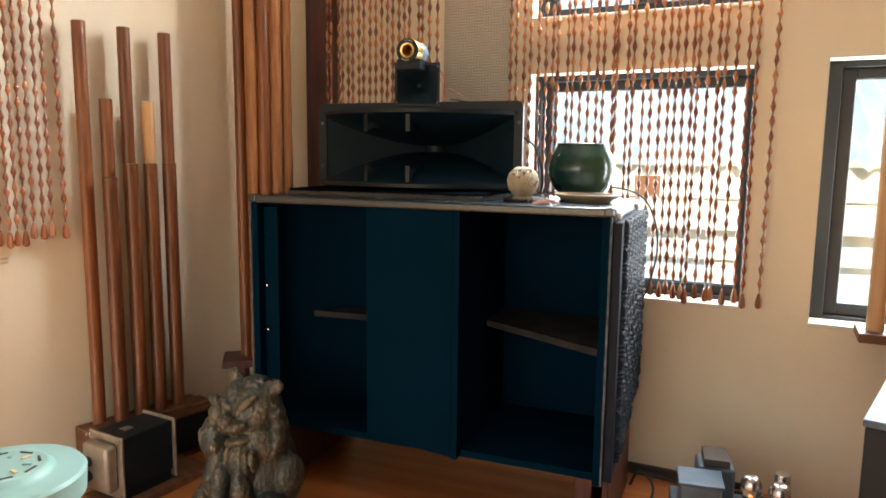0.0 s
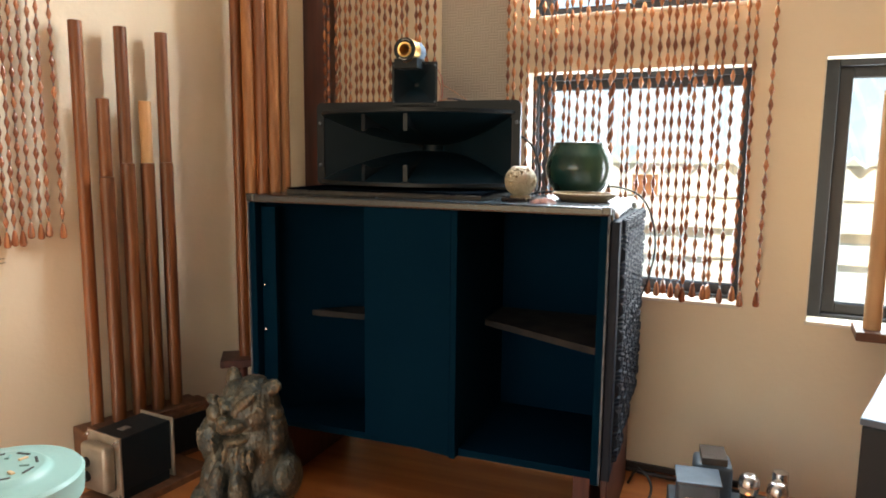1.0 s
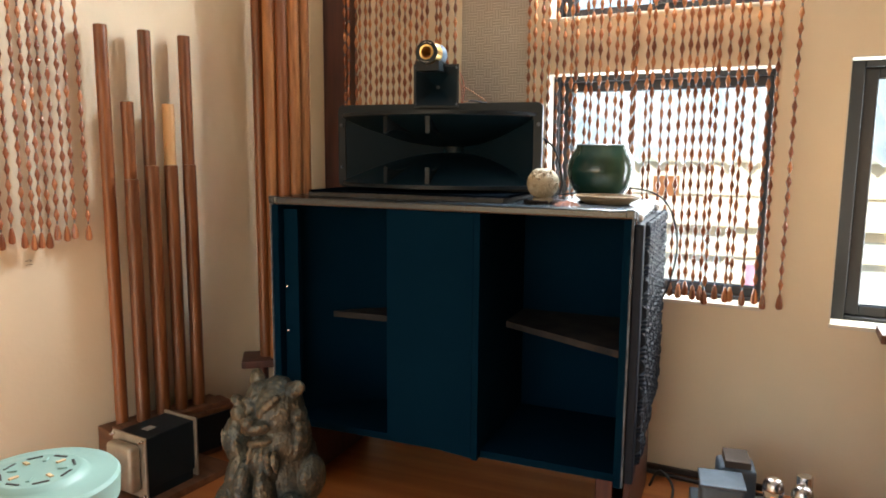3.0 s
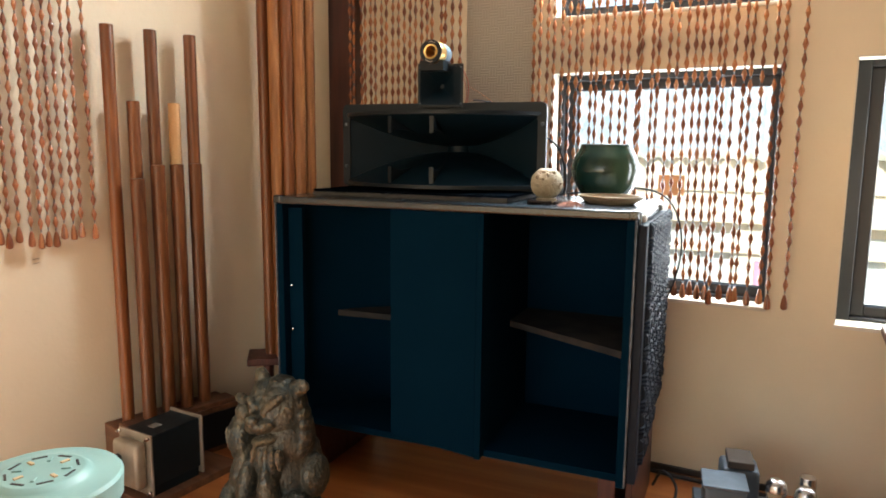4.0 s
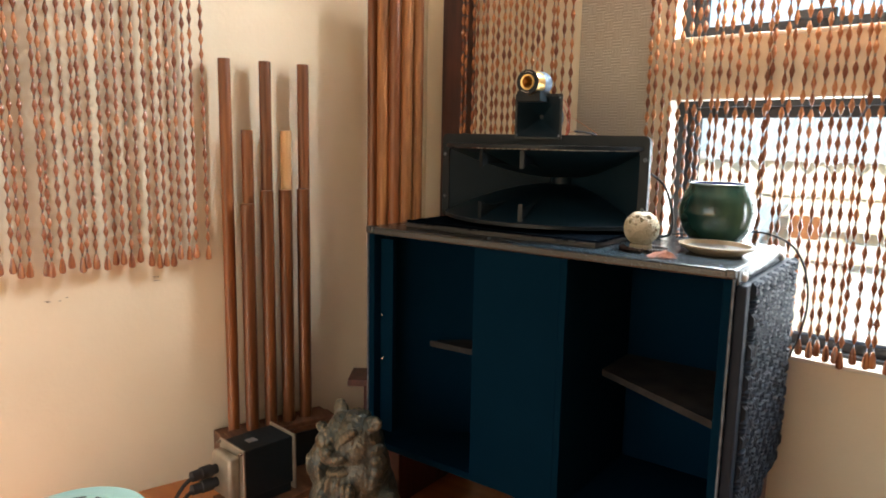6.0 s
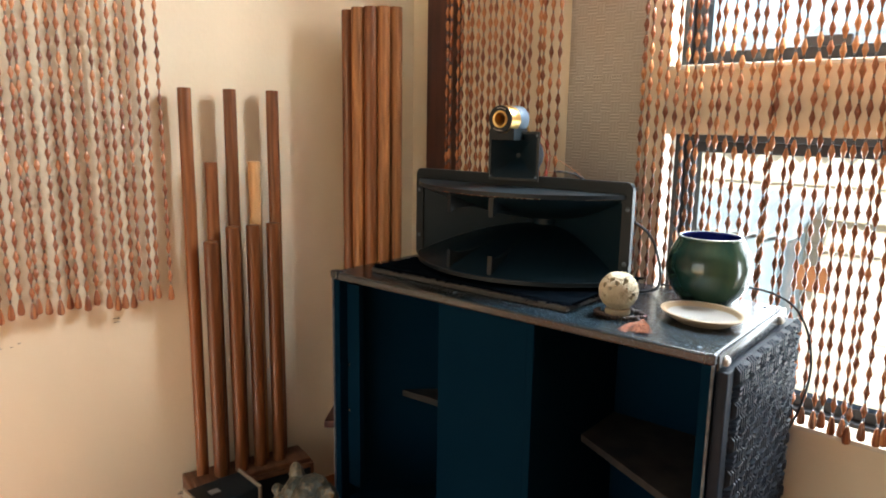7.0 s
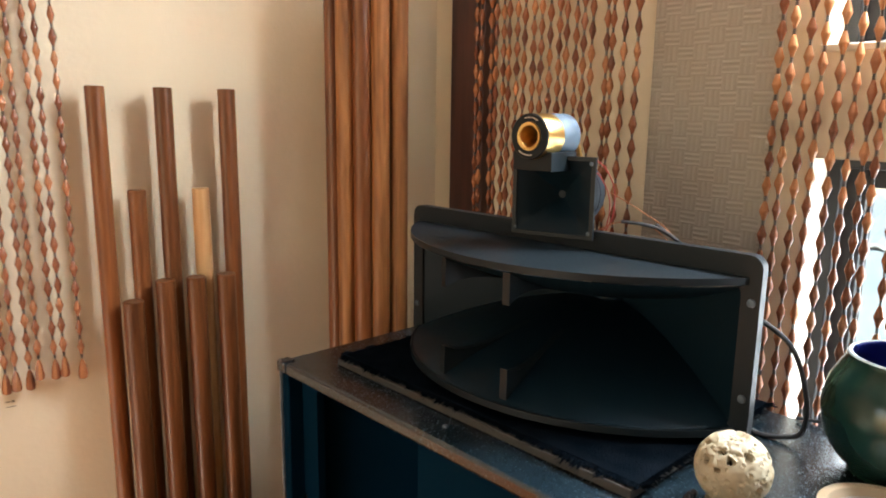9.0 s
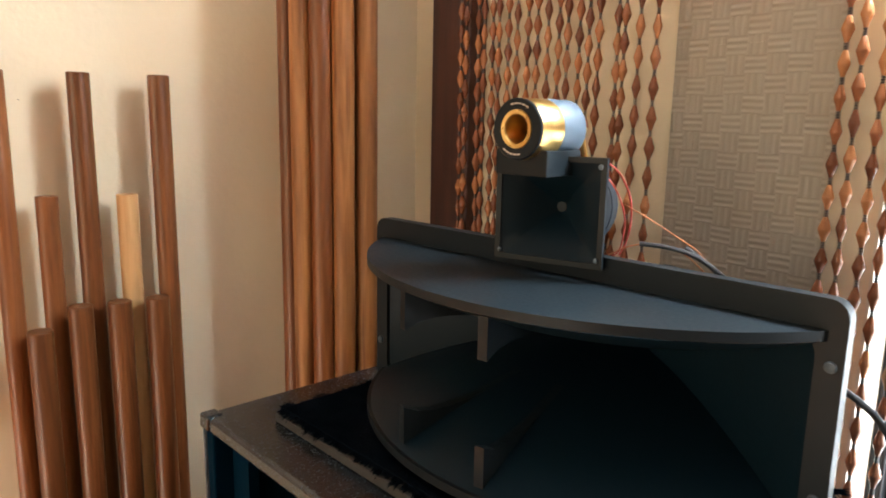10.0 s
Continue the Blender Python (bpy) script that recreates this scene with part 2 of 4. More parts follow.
def weave_paper():
    """Embossed basket-weave wallpaper: squares of bars that lie across and upright by turns."""
    mat, nt, bsdf = nodes_of("woven_wallpaper")
    n, l = nt.nodes, nt.links
    tc = n.new("ShaderNodeTexCoord")
    sep = n.new("ShaderNodeSeparateXYZ")
    warp = n.new("ShaderNodeTexNoise")
    warp.inputs["Scale"].default_value = 14
    add = n.new("ShaderNodeVectorMath")
    add.operation = "MULTIPLY_ADD"
    add.inputs[1].default_value = (0.005, 0.005, 0.005)
    l.new(tc.outputs["Object"], warp.inputs["Vector"])
    l.new(warp.outputs["Color"], add.inputs[0])
    l.new(tc.outputs["Object"], add.inputs[2])
    l.new(add.outputs[0], sep.inputs[0])

    def math(op, a, b=None):
        m = n.new("ShaderNodeMath")
        m.operation = op
        for k, v in enumerate((a, b)):
            if v is None:
                continue
            if isinstance(v, (int, float)):
                m.inputs[k].default_value = v
            else:
                l.new(v, m.inputs[k])
        return m.outputs[0]

    cell = 0.030
    u, v = math("DIVIDE", sep.outputs[0], cell), math("DIVIDE", sep.outputs[2], cell * 0.9)
    odd = math("MODULO", math("ABSOLUTE", math("ADD", math("FLOOR", u), math("FLOOR", v))), 2)
    bars_v = math("SINE", math("MULTIPLY", v, 2 * math_pi * 3))
    bars_u = math("SINE", math("MULTIPLY", u, 2 * math_pi * 3))
    mixv = math("ADD", math("MULTIPLY", odd, bars_u), math("MULTIPLY", math("SUBTRACT", 1, odd), bars_v))
    fine = n.new("ShaderNodeTexNoise")
    fine.inputs["Scale"].default_value = 180
    l.new(tc.outputs["Object"], fine.inputs["Vector"])
    height = math("ADD", mixv, math("MULTIPLY", fine.outputs["Fac"], 0.8))
    ramp = n.new("ShaderNodeValToRGB")
    ramp.color_ramp.elements[0].color, ramp.color_ramp.elements[1].color = (0.335, 0.292, 0.235, 1), (0.395, 0.346, 0.280, 1)
    l.new(math("ADD", math("MULTIPLY", height, 0.25), 0.4), ramp.inputs["Fac"])
    l.new(ramp.outputs[0], bsdf.inputs["Base Color"])
    bsdf.inputs["Roughness"].default_value = 0.8
    bp = n.new("ShaderNodeBump")
    bp.inputs["Strength"].default_value, bp.inputs["Distance"].default_value = 0.3, 0.0015
    l.new(height, bp.inputs["Height"])
    l.new(bp.outputs[0], bsdf.inputs["Normal"])
    return mat


math_pi = math.pi
M_PAPER = weave_paper()


def glass(name, colour=(0.95, 0.98, 0.97)):
    mat, nt, bsdf = nodes_of(name)
    bsdf.inputs["Base Color"].default_value = (*colour, 1)
    bsdf.inputs["Transmission Weight"].default_value = 1.0
    bsdf.inputs["Roughness"].default_value = 0.02
    bsdf.inputs["IOR"].default_value = 1.45
    return mat


M_GLASS = glass("window_glass")
M_TUBE = glass("tube_glass", (0.9, 0.9, 0.88))


def glow():
    mat, nt, bsdf = nodes_of("tube_filament")
    bsdf.inputs["Base Color"].default_value = (0.6, 0.2, 0.05, 1)
    bsdf.inputs["Emission Color"].default_value = (1.0, 0.32, 0.10, 1)
    bsdf.inputs["Emission Strength"].default_value = 1.5
    return mat


M_GLOW = glow()


# ---- mesh helpers ----
def mesh_of(name, bm, material, smooth=False):
    bmesh.ops.recalc_face_normals(bm, faces=bm.faces[:])
    me = bpy.data.meshes.new(name)
    bm.to_mesh(me)
    bm.free()
    for m in material if isinstance(material, (list, tuple)) else [material]:
        me.materials.append(m)
    if smooth:
        for p in me.polygons:
            p.use_smooth = True
        me.set_sharp_from_angle(angle=radians(38))
    return me


def part(name, bm, material, parent=None, label="", smooth=False):
    ob = new(name, mesh_of(name, bm, material, smooth))
    if parent is not None:
        ob.parent = parent
    return tagged(ob, label)


def shared(name, me, parent, m):
    ob = new(name, me)
    ob.parent = parent
    ob.matrix_basis = m
    return ob


def thing(name, label, category, m=None, group="", kind=""):
    ob = new(name)
    ob.empty_display_size = 0.05
    if m is not None:
        ob.matrix_world = m
    return tagged(ob, label, category, group, kind)


def structure(name, bm, material, label, smooth=False, m=None):
    ob = part(name, bm, material, None, label, smooth)
    if m is not None:
        ob.matrix_world = m
    return tagged(ob, "", "", "", "structure")


def box(bm, x0, y0, z0, x1, y1, z1, bevel=0.0, m=None, segments=2):
    r = bmesh.ops.create_cube(bm, size=1)
    vs = r["verts"]
    for v in vs:
        v.co = Vector((x0 + (v.co.x + 0.5) * (x1 - x0), y0 + (v.co.y + 0.5) * (y1 - y0), z0 + (v.co.z + 0.5) * (z1 - z0)))
    if bevel:
        es = list({e for v in vs for e in v.link_edges})
        out = bmesh.ops.bevel(bm, geom=es, offset=bevel, segments=segments, affect="EDGES", profile=0.5)
        vs = list({v for f in out["faces"] for v in f.verts} | {v for v in vs if v.is_valid})
    if m is not None:
        bmesh.ops.transform(bm, matrix=m, verts=vs)
    return bm


def boxed(*a, **k):
    return box(bmesh.new(), *a, **k)


def lathe(bm, profile, sides=24, m=None, closed=True):
    """Turns (radius, height) pairs round z."""
    rings = []
    for r, z in profile:
        rings.append([bm.verts.new((r * math.cos(2 * math.pi * k / sides), r * math.sin(2 * math.pi * k / sides), z)) for k in range(sides)])
    for a, b in zip(rings, rings[1:]):
        for k in range(sides):
            bm.faces.new((a[k], a[(k + 1) % sides], b[(k + 1) % sides], b[k]))
    if closed:
        if profile[0][0] > 1e-6:
            bm.faces.new(rings[0][::-1])
        if profile[-1][0] > 1e-6:
            bm.faces.new(rings[-1])
    if m is not None:
        bmesh.ops.transform(bm, matrix=m, verts=[v for ring in rings for v in ring])
    return bm


def eased(profile, steps=4):
    """The same outline with rounder turns."""
    pts = [Vector((r, z)) for r, z in profile]
    out = []
    for i in range(len(pts) - 1):
        p0, p1, p2, p3 = pts[max(i - 1, 0)], pts[i], pts[i + 1], pts[min(i + 2, len(pts) - 1)]
        for k in range(steps):
            t = k / steps
            q = 0.5 * (2 * p1 + (p2 - p0) * t + (2 * p0 - 5 * p1 + 4 * p2 - p3) * t * t + (3 * p1 - p0 - 3 * p2 + p3) * t ** 3)
            out.append((max(q.x, 0.0), q.y))
    return out + [tuple(pts[-1])]


def lathed(profile, sides=24, m=None, closed=True):
    return lathe(bmesh.new(), profile, sides, m, closed)


def rod(bm, a, b, r, sides=12, r2=None):
    a, b = Vector(a), Vector(b)
    m = Matrix.Translation(a) @ (b - a).to_track_quat("Z", "Y").to_matrix().to_4x4()
    h = (b - a).length
    r2 = r if r2 is None else r2
    c = min(0.0015, r * 0.2)
    return lathe(bm, [(r - c, 0), (r, c), (r2, h - c), (r2 - c, h)], sides, m)


def tube(bm, pts, r, sides=8, steps=6):
    """A cable through the points."""
    pts = [Vector(p) for p in pts]
    path = []
    for i in range(len(pts) - 1):
        p0, p1, p2, p3 = pts[max(i - 1, 0)], pts[i], pts[i + 1], pts[min(i + 2, len(pts) - 1)]
        for s in range(steps):
            t = s / steps
            path.append(0.5 * (2 * p1 + (p2 - p0) * t + (2 * p0 - 5 * p1 + 4 * p2 - p3) * t * t + (3 * p1 - p0 - 3 * p2 + p3) * t ** 3))
    path.append(pts[-1])
    rings = []
    up = Vector((0.13, 0.21, 1)).normalized()
    for i, p in enumerate(path):
        d = (path[min(i + 1, len(path) - 1)] - path[max(i - 1, 0)]).normalized()
        s = d.cross(up)
        if s.length < 0.05:
            s = d.cross(Vector((1, 0, 0)))
        s.normalize()
        u = s.cross(d)
        rings.append([bm.verts.new(p + r * (math.cos(2 * math.pi * k / sides) * s + math.sin(2 * math.pi * k / sides) * u)) for k in range(sides)])
    for a, b in zip(rings, rings[1:]):
        for k in range(sides):
            bm.faces.new((a[k], a[(k + 1) % sides], b[(k + 1) % sides], b[k]))
    bm.faces.new(rings[0][::-1])
    bm.faces.new(rings[-1])
    return bm


def holed_wall(us, zs, holes, t):
    """A wall of thickness t in the x-z plane (its room face at y = 0), cut along us and zs, open at the cells in holes."""
    bm = bmesh.new()
    verts = {}

    def vert(i, j, k):
        if (i, j, k) not in verts:
            verts[i, j, k] = bm.verts.new((us[i], t * k, zs[j]))
        return verts[i, j, k]

    nu, nz = len(us) - 1, len(zs) - 1
    solid = lambda i, j: 0 <= i < nu and 0 <= j < nz and (i, j) not in holes
    for i in range(nu):
        for j in range(nz):
            if not solid(i, j):
                continue
            for k in (0, 1):
                bm.faces.new([vert(i, j, k), vert(i + 1, j, k), vert(i + 1, j + 1, k), vert(i, j + 1, k)])
            for di, dj, a, b in ((-1, 0, (i, j), (i, j + 1)), (1, 0, (i + 1, j), (i + 1, j + 1)), (0, -1, (i, j), (i + 1, j)), (0, 1, (i, j + 1), (i + 1, j + 1))):
                if not solid(i + di, j + dj):
                    bm.faces.new([vert(*a, 0), vert(*b, 0), vert(*b, 1), vert(*a, 1)])
    return bm


def rounded_rect(w, h, r, n=5):
    out = []
    for cx, cz, a0 in ((w / 2 - r, h / 2 - r, 0), (-w / 2 + r, h / 2 - r, 90), (-w / 2 + r, -h / 2 + r, 180), (w / 2 - r, -h / 2 + r, 270)):
        for k in range(n + 1):
            a = radians(a0 + 90 * k / n)
            out.append((cx + r * math.cos(a), cz + r * math.sin(a)))
    return out


def ring_plate(bm, outer, inner, y0, y1, at=(0, 0, 0)):
    """A plate in the x-z plane between an outer and an inner outline of equal count."""
    at = Vector(at)
    n = len(outer)
    lay = {}
    for tag, pts in (("o", outer), ("i", inner)):
        for k, y in ((0, y0), (1, y1)):
            lay[tag, k] = [bm.verts.new(at + Vector((x, y, z))) for x, z in pts]
    for i in range(n):
        j = (i + 1) % n
        bm.faces.new((lay["o", 0][i], lay["o", 0][j], lay["i", 0][j], lay["i", 0][i]))
        bm.faces.new((lay["o", 1][i], lay["o", 1][j], lay["i", 1][j], lay["i", 1][i]))
        bm.faces.new((lay["o", 0][i], lay["o", 0][j], lay["o", 1][j], lay["o", 1][i]))
        bm.faces.new((lay["i", 0][i], lay["i", 0][j], lay["i", 1][j], lay["i", 1][i]))
    return bm


# ---- the room ----
WIN = pose(0.105, 2.289, 0, 0, 0, -3.7)        # window wall: x along it, y outwards
LEFT = pose(-1.825, 1.409, 0, 0, 0, -17.2)     # angled wall: y along it, x into the room
TOP = 2.55

structure("floor", boxed(-4.2, -2.6, -0.12, 2.6, 2.65, 0), M_FLOOR, "glossy orange-brown wooden floor")
structure("ceiling", boxed(-4.2, -2.6, TOP, 2.6, 2.65, TOP + 0.12), M_CEIL, "unseen grey ceiling, darkened to cut bounce light")

US = [-1.75, -0.683, 0.0, 0.178, 0.90, 2.42]
ZS = [0.0, 0.527, 0.555, 1.27, 1.282, 1.43, 2.42, TOP]
HOLES = {(1, 2), (1, 5), (3, 1), (3, 2), (3, 3)}
structure("wall_north", holed_wall(US, ZS, HOLES, 0.17), M_WALL, "warm beige plastered wall with three window openings", m=WIN)
structure("wall_west", boxed(-0.16, -4.2, 0, -0.018, 1.06, TOP), M_WALL, "warm beige plastered wall that runs at a slant", m=LEFT)
structure("wall_east", boxed(2.4, -2.5, 0, 2.54, 2.2, TOP), M_EASTWALL, "unseen wall, dark brown to cut fill light")
# Unseen wall; its opening is added to let sun and fill light in.
structure("wall_south", holed_wall([-3.4, -2.5, 0.1, 2.54], [0, 0.30, 2.05, TOP], {(1, 1)}, 0.14), M_WALL,
          "unseen beige wall with an added opening for light", m=pose(0, -2.44, 0))
# Added warm fill panel in that opening.
panel_lamp("south_fill_light", look((-1.03, -2.36, 1.45), (-1.5, 1.7, 1.0)), 2.1, 1.15, 2.6, (1.0, 0.87, 0.70))
for u, z, w, h, watts in ((-0.342, 0.912, 0.57, 0.60, 8.0), (-0.342, 2.05, 0.57, 0.62, 116), (0.539, 0.905, 0.60, 0.64, 14)):
    panel_lamp("window_light", WIN @ pose(u, 0.098, z, -90, 0, 0), w, h, watts, (0.86, 0.945, 1.0))

bb = structure("baseboard", boxed(-1.62, -0.012, 0.002, 0.06, -0.001, 0.020), M_BASEBOARD, "thin black baseboard", m=WIN)

# brown post in the corner
structure("trim", boxed(-1.535, -0.045, 0, -1.415, -0.001, TOP, bevel=0.004), M_REDWOOD, "dark red-brown wooden corner post", m=WIN)

# scuffs on the slanting wall
west = bpy.data.objects["wall_west"]
rng = random.Random(14)
for y, z, n in ((0.02, 0.69, 5), (-0.03, 0.548, 1), (0.25, 1.324, 1), (-0.28, 0.66, 4)):
    for k in range(n):
        yy, zz = y + rng.uniform(-0.03, 0.03) * (n > 1), z + rng.uniform(-0.012, 0.012) * (n > 1)
        w = rng.uniform(0.002, 0.012) if n > 1 else 0.002
        part("scuff", boxed(-0.0179, yy, zz, -0.0172, yy + w, zz + rng.uniform(0.0008, 0.002)), M_SLOT, west)

# embossed paper between the bead curtains
structure("wallpaper_lower", boxed(-0.985, -0.006, 0.05, -0.742, -0.001, 1.418), M_PAPER, "grey-beige embossed basket-weave wallpaper", m=WIN)
structure("wallpaper_upper", boxed(-0.985, -0.006, 1.4183, -0.742, -0.001, TOP - 0.01), M_PAPER, "grey-beige embossed basket-weave wallpaper", m=WIN)


def window(name, u0, u1, z0, z1, jambs=(0.022, 0.022, 0.030, 0.030), latch=False):
    """jambs: widths of the frame and then of the sash at the two sides."""
    w = thing(name, "black aluminium window with a pale painted reveal and clear glass", "window", WIN, kind="structure")
    lining = bmesh.new()
    e = 0.004
    box(lining, u0, -0.002, z0, u0 + e, 0.075, z1)
    box(lining, u1 - e, -0.002, z0, u1, 0.075, z1)
    box(lining, u0 + e, -0.002, z1 - e, u1 - e, 0.075, z1)
    part("reveal", lining, M_REVEAL, w, "cream painted reveal")
    part("window_sill", boxed(u0, -0.006, z0, u1, 0.075, z0 + 0.012, bevel=0.002), M_REVEAL, w, "cream painted sill")
    fl, fr, sl, sr = jambs
    for nm, x0, x1, al, ar, d, a, y0, y1 in (("window_frame", u0, u1, fl, fr, 0.0, 0.022, 0.075, 0.16),
                                             ("sash", u0 + fl + 0.0005, u1 - fr - 0.0005, sl, sr, 0.0225, 0.030, 0.095, 0.135)):
        bm = bmesh.new()
        b0, b1 = z0 + d, z1 - d
        box(bm, x0, y0, b0, x0 + al, y1, b1, bevel=0.003)
        box(bm, x1 - ar, y0, b0, x1, y1, b1, bevel=0.003)
        box(bm, x0 + al, y0, b0, x1 - ar, y1, b0 + a, bevel=0.003)
        box(bm, x0 + al, y0, b1 - a, x1 - ar, y1, b1, bevel=0.003)
        part(nm, bm, M_ALU, w)
    if latch:
        part("latch", boxed((u0 + u1) / 2 - 0.03, 0.078, z0 + 0.05, (u0 + u1) / 2 + 0.07, 0.094, z0 + 0.075, bevel=0.003), M_ALU, w, "black window latch")
    pane = part("pane", boxed(u0 + fl + sl - 0.003, 0.112, z0 + 0.05, u1 - fr - sr + 0.003, 0.118, z1 - 0.05), M_GLASS, w)
    pane.visible_shadow = False
    return w


window("window_1", -0.683, 0.0, 0.555, 1.27, (0.024, 0.010, 0.034, 0.016))
window("window_2", -0.683, 0.0, 1.43, 2.42, (0.024, 0.010, 0.034, 0.016), latch=True)
window("window_3", 0.178, 0.90, 0.527, 1.282, (0.042, 0.022, 0.036, 0.030))

# ---- outside ----
YARD = -4.66                                   # the room is one floor up
structure("ground", boxed(-160, 3.2, YARD - 0.1, 160, 400, YARD), M_GROUND, "pale concrete yard outside")


def zigzag_roof(x0, x1, step, front, back, depth):
    """A sheet of folded metal between two edges (y, z), with its own thickness."""
    bm = bmesh.new()
    n = int((x1 - x0) / step)
    rings = []
    for y, z in (front, back):
        for dz in (0.0, 0.04):
            rings.append([bm.verts.new((x0 + step * i, y, z + dz + (depth if i % 2 else -depth))) for i in range(n + 1)])
    a, b, c, d = rings
    for i in range(n):
        bm.faces.new((a[i], a[i + 1], b[i + 1], b[i])), bm.faces.new((b[i], b[i + 1], d[i + 1], d[i]))
        bm.faces.new((c[i], c[i + 1], a[i + 1], a[i]))
    return bm


def neighbour_house():
    h = thing("neighbour_house", "pale rendered house with a corrugated roof across the yard", "house", pose(2.81, 14.46, YARD))
    wins = ((-8.6, -7.2), (-4.32, -2.88), (-0.84, 0.84), (4.2, 5.6))
    xs = [-14.4] + [x for w in wins for x in w] + [14.4]
    part("wall", holed_wall(xs, [0, 2.16, 4.2, 5.52], {(1, 1), (3, 1), (5, 1), (7, 1)}, 0.3), M_OUTWALL, h)
    for x0, x1 in wins:
        w = part("window", boxed(x0, 0.16, 2.16, x1, 0.2, 4.2), M_OUTDARK, h, "pale blue window")
        fr = bmesh.new()
        xm = (x0 + x1) / 2
        for a, b, c, d in ((x0, 2.16, x0 + 0.08, 4.2), (x1 - 0.08, 2.16, x1, 4.2), (xm - 0.04, 2.24, xm + 0.04, 4.12), (x0 + 0.08, 2.16, x1 - 0.08, 2.24), (x0 + 0.08, 4.12, x1 - 0.08, 4.2)):
            box(fr, a, 0.10, b, c, 0.155, d)
        part("frame", fr, M_OUTWALL, w, "white window frame")
    for z0, z1, y in ((4.32, 4.52, -0.28), (3.74, 3.84, -0.14), (4.9, 4.96, -0.1)):
        part("ledge", boxed(-14.4, y, z0, 14.4, -0.001, z1, bevel=0.02), M_OUTWALL, h, "pale ledge")
    part("banner", boxed(-2.52, -0.06, 1.5, -1.9, -0.02, 3.6, bevel=0.005), M_PINK, h, "faded pink banner")
    part("banner", boxed(-1.86, -0.06, 1.5, -1.05, -0.02, 3.6, bevel=0.005), M_TEAL, h, "faded teal banner")
    part("roof", zigzag_roof(-14.4, 14.4, 0.205, (-0.32, 5.56), (6.7, 8.4), 0.10), M_ROOF, h, "grey corrugated roof")
    return h


neighbour_house()


# Unidentified pale blue shape outside, built as a shed.
def outbuilding():
    o = thing("outbuilding", "pale blue block in the yard, built as a sheet-metal shed", "outbuilding", pose(-4.9, 12.0, YARD))
    part("wall", holed_wall([-2.4, -1.9, -0.6, 0.3, 1.5, 2.3], [0, 2.2, 3.5, 4.2], {(1, 1), (3, 1)}, 0.12), M_VAN, o)
    for x0, x1 in ((-1.9, -0.6), (0.3, 1.5)):
        part("window", boxed(x0, 0.05, 2.2, x1, 0.08, 3.5), M_VANGLASS, o, "blue-grey window")
    part("end_wall", boxed(2.18, 0.121, 0, 2.3, 1.6, 4.15), M_VAN, o)
    part("roof", zigzag_roof(-2.7, 2.6, 0.15, (-0.12, 4.25), (2.0, 4.75), 0.035), M_ROOF, o, "grey corrugated roof")
    return o


outbuilding()


# ---- bead curtains ----
def strand_bm(length, pitch, rng):
    """One hanging string: long wooden beads with three small dark ones between, and a drop at the foot. Hangs down from z = 0."""
    bm = bmesh.new()
    z = -length
    drop = [(0.003, 0.0), (0.0085, 0.003), (0.0100, 0.011), (0.0080, 0.028), (0.0045, 0.042), (0.0025, 0.046)]
    lathe(bm, [(r, z + h) for r, h in drop], 8)
    n_wood = len(bm.faces)
    z += 0.048
    marks = []
    while z < -pitch:
        for k in range(3):
            f0 = len(bm.faces)
            lathe(bm, [(0.0010, z), (0.0030, z + 0.0009), (0.0030, z + 0.0021), (0.0010, z + 0.0030)], 6)
            marks.append((f0, len(bm.faces)))
            z += 0.0031
        b = pitch - 0.0093
        s = rng.uniform(0.92, 1.08)
        lathe(bm, [(0.0026, z), (0.0034 * s, z + b * 0.12), (0.0064 * s, z + b * 0.38), (0.0074 * s, z + b * 0.47), (0.0073 * s, z + b * 0.53), (0.0041 * s, z + b * 0.86), (0.0027, z + b)], 10)
        z += b
    bm.faces.ensure_lookup_table()
    for a, b in marks:
        for f in bm.faces[a:b]:
            f.material_index = 1
    return bm


def bead_curtain(label, m, spots, top, feet, pitch, seed, group="bead curtains"):
    """spots: places of the strings along the rail; feet: the drop's lowest height at the start and end of the rail."""
    rng = random.Random(seed)
    c = thing("bead_curtain", label, "bead curtain", m, group)
    lo, hi = min(spots), max(spots)
    part("rail", boxed(lo - 0.02, -0.012, top, hi + 0.02, 0.012, top + 0.02, bevel=0.003), M_REDWOOD, c, "brown wooden rail")
    kinds = [mesh_of("strand", strand_bm(top - feet + dz, pitch * f, rng), [M_BEAD, M_CORD], True)
             for dz, f in ((0.0, 1.0), (0.012, 0.965), (-0.010, 1.03), (0.005, 0.985), (-0.004, 1.015), (0.018, 0.95), (0.008, 1.045), (-0.007, 0.975), (0.002, 1.022))]
    for i, s in enumerate(spots):
        shared("strand", kinds[rng.randrange(len(kinds))], c,
               pose(s, rng.uniform(-0.006, 0.006), top, rng.uniform(-0.25, 0.25), rng.uniform(-0.3, 0.3), rng.uniform(0, 360)))
    return c


def pairs(a, b, step, gap, seed):
    rng = random.Random(seed)
    out, x = [], a
    while x <= b:
        out += [x, x + gap + rng.uniform(-0.003, 0.003)]
        x += step + rng.uniform(-0.004, 0.004)
    return out


bead_curtain("brown wooden bead curtain hanging in front of the window", WIN @ pose(0, -0.028, 0),
             pairs(-0.735, 0.012, 0.0475, 0.020, 3) + [0.052], 2.45, 0.583, 0.0435, 11)
bead_curtain("brown wooden bead curtain against the wall beside the corner", WIN @ pose(0, -0.055, 0),
             pairs(-1.4315, -0.995, 0.0475, 0.021, 4), 2.45, 0.75, 0.0435, 12)
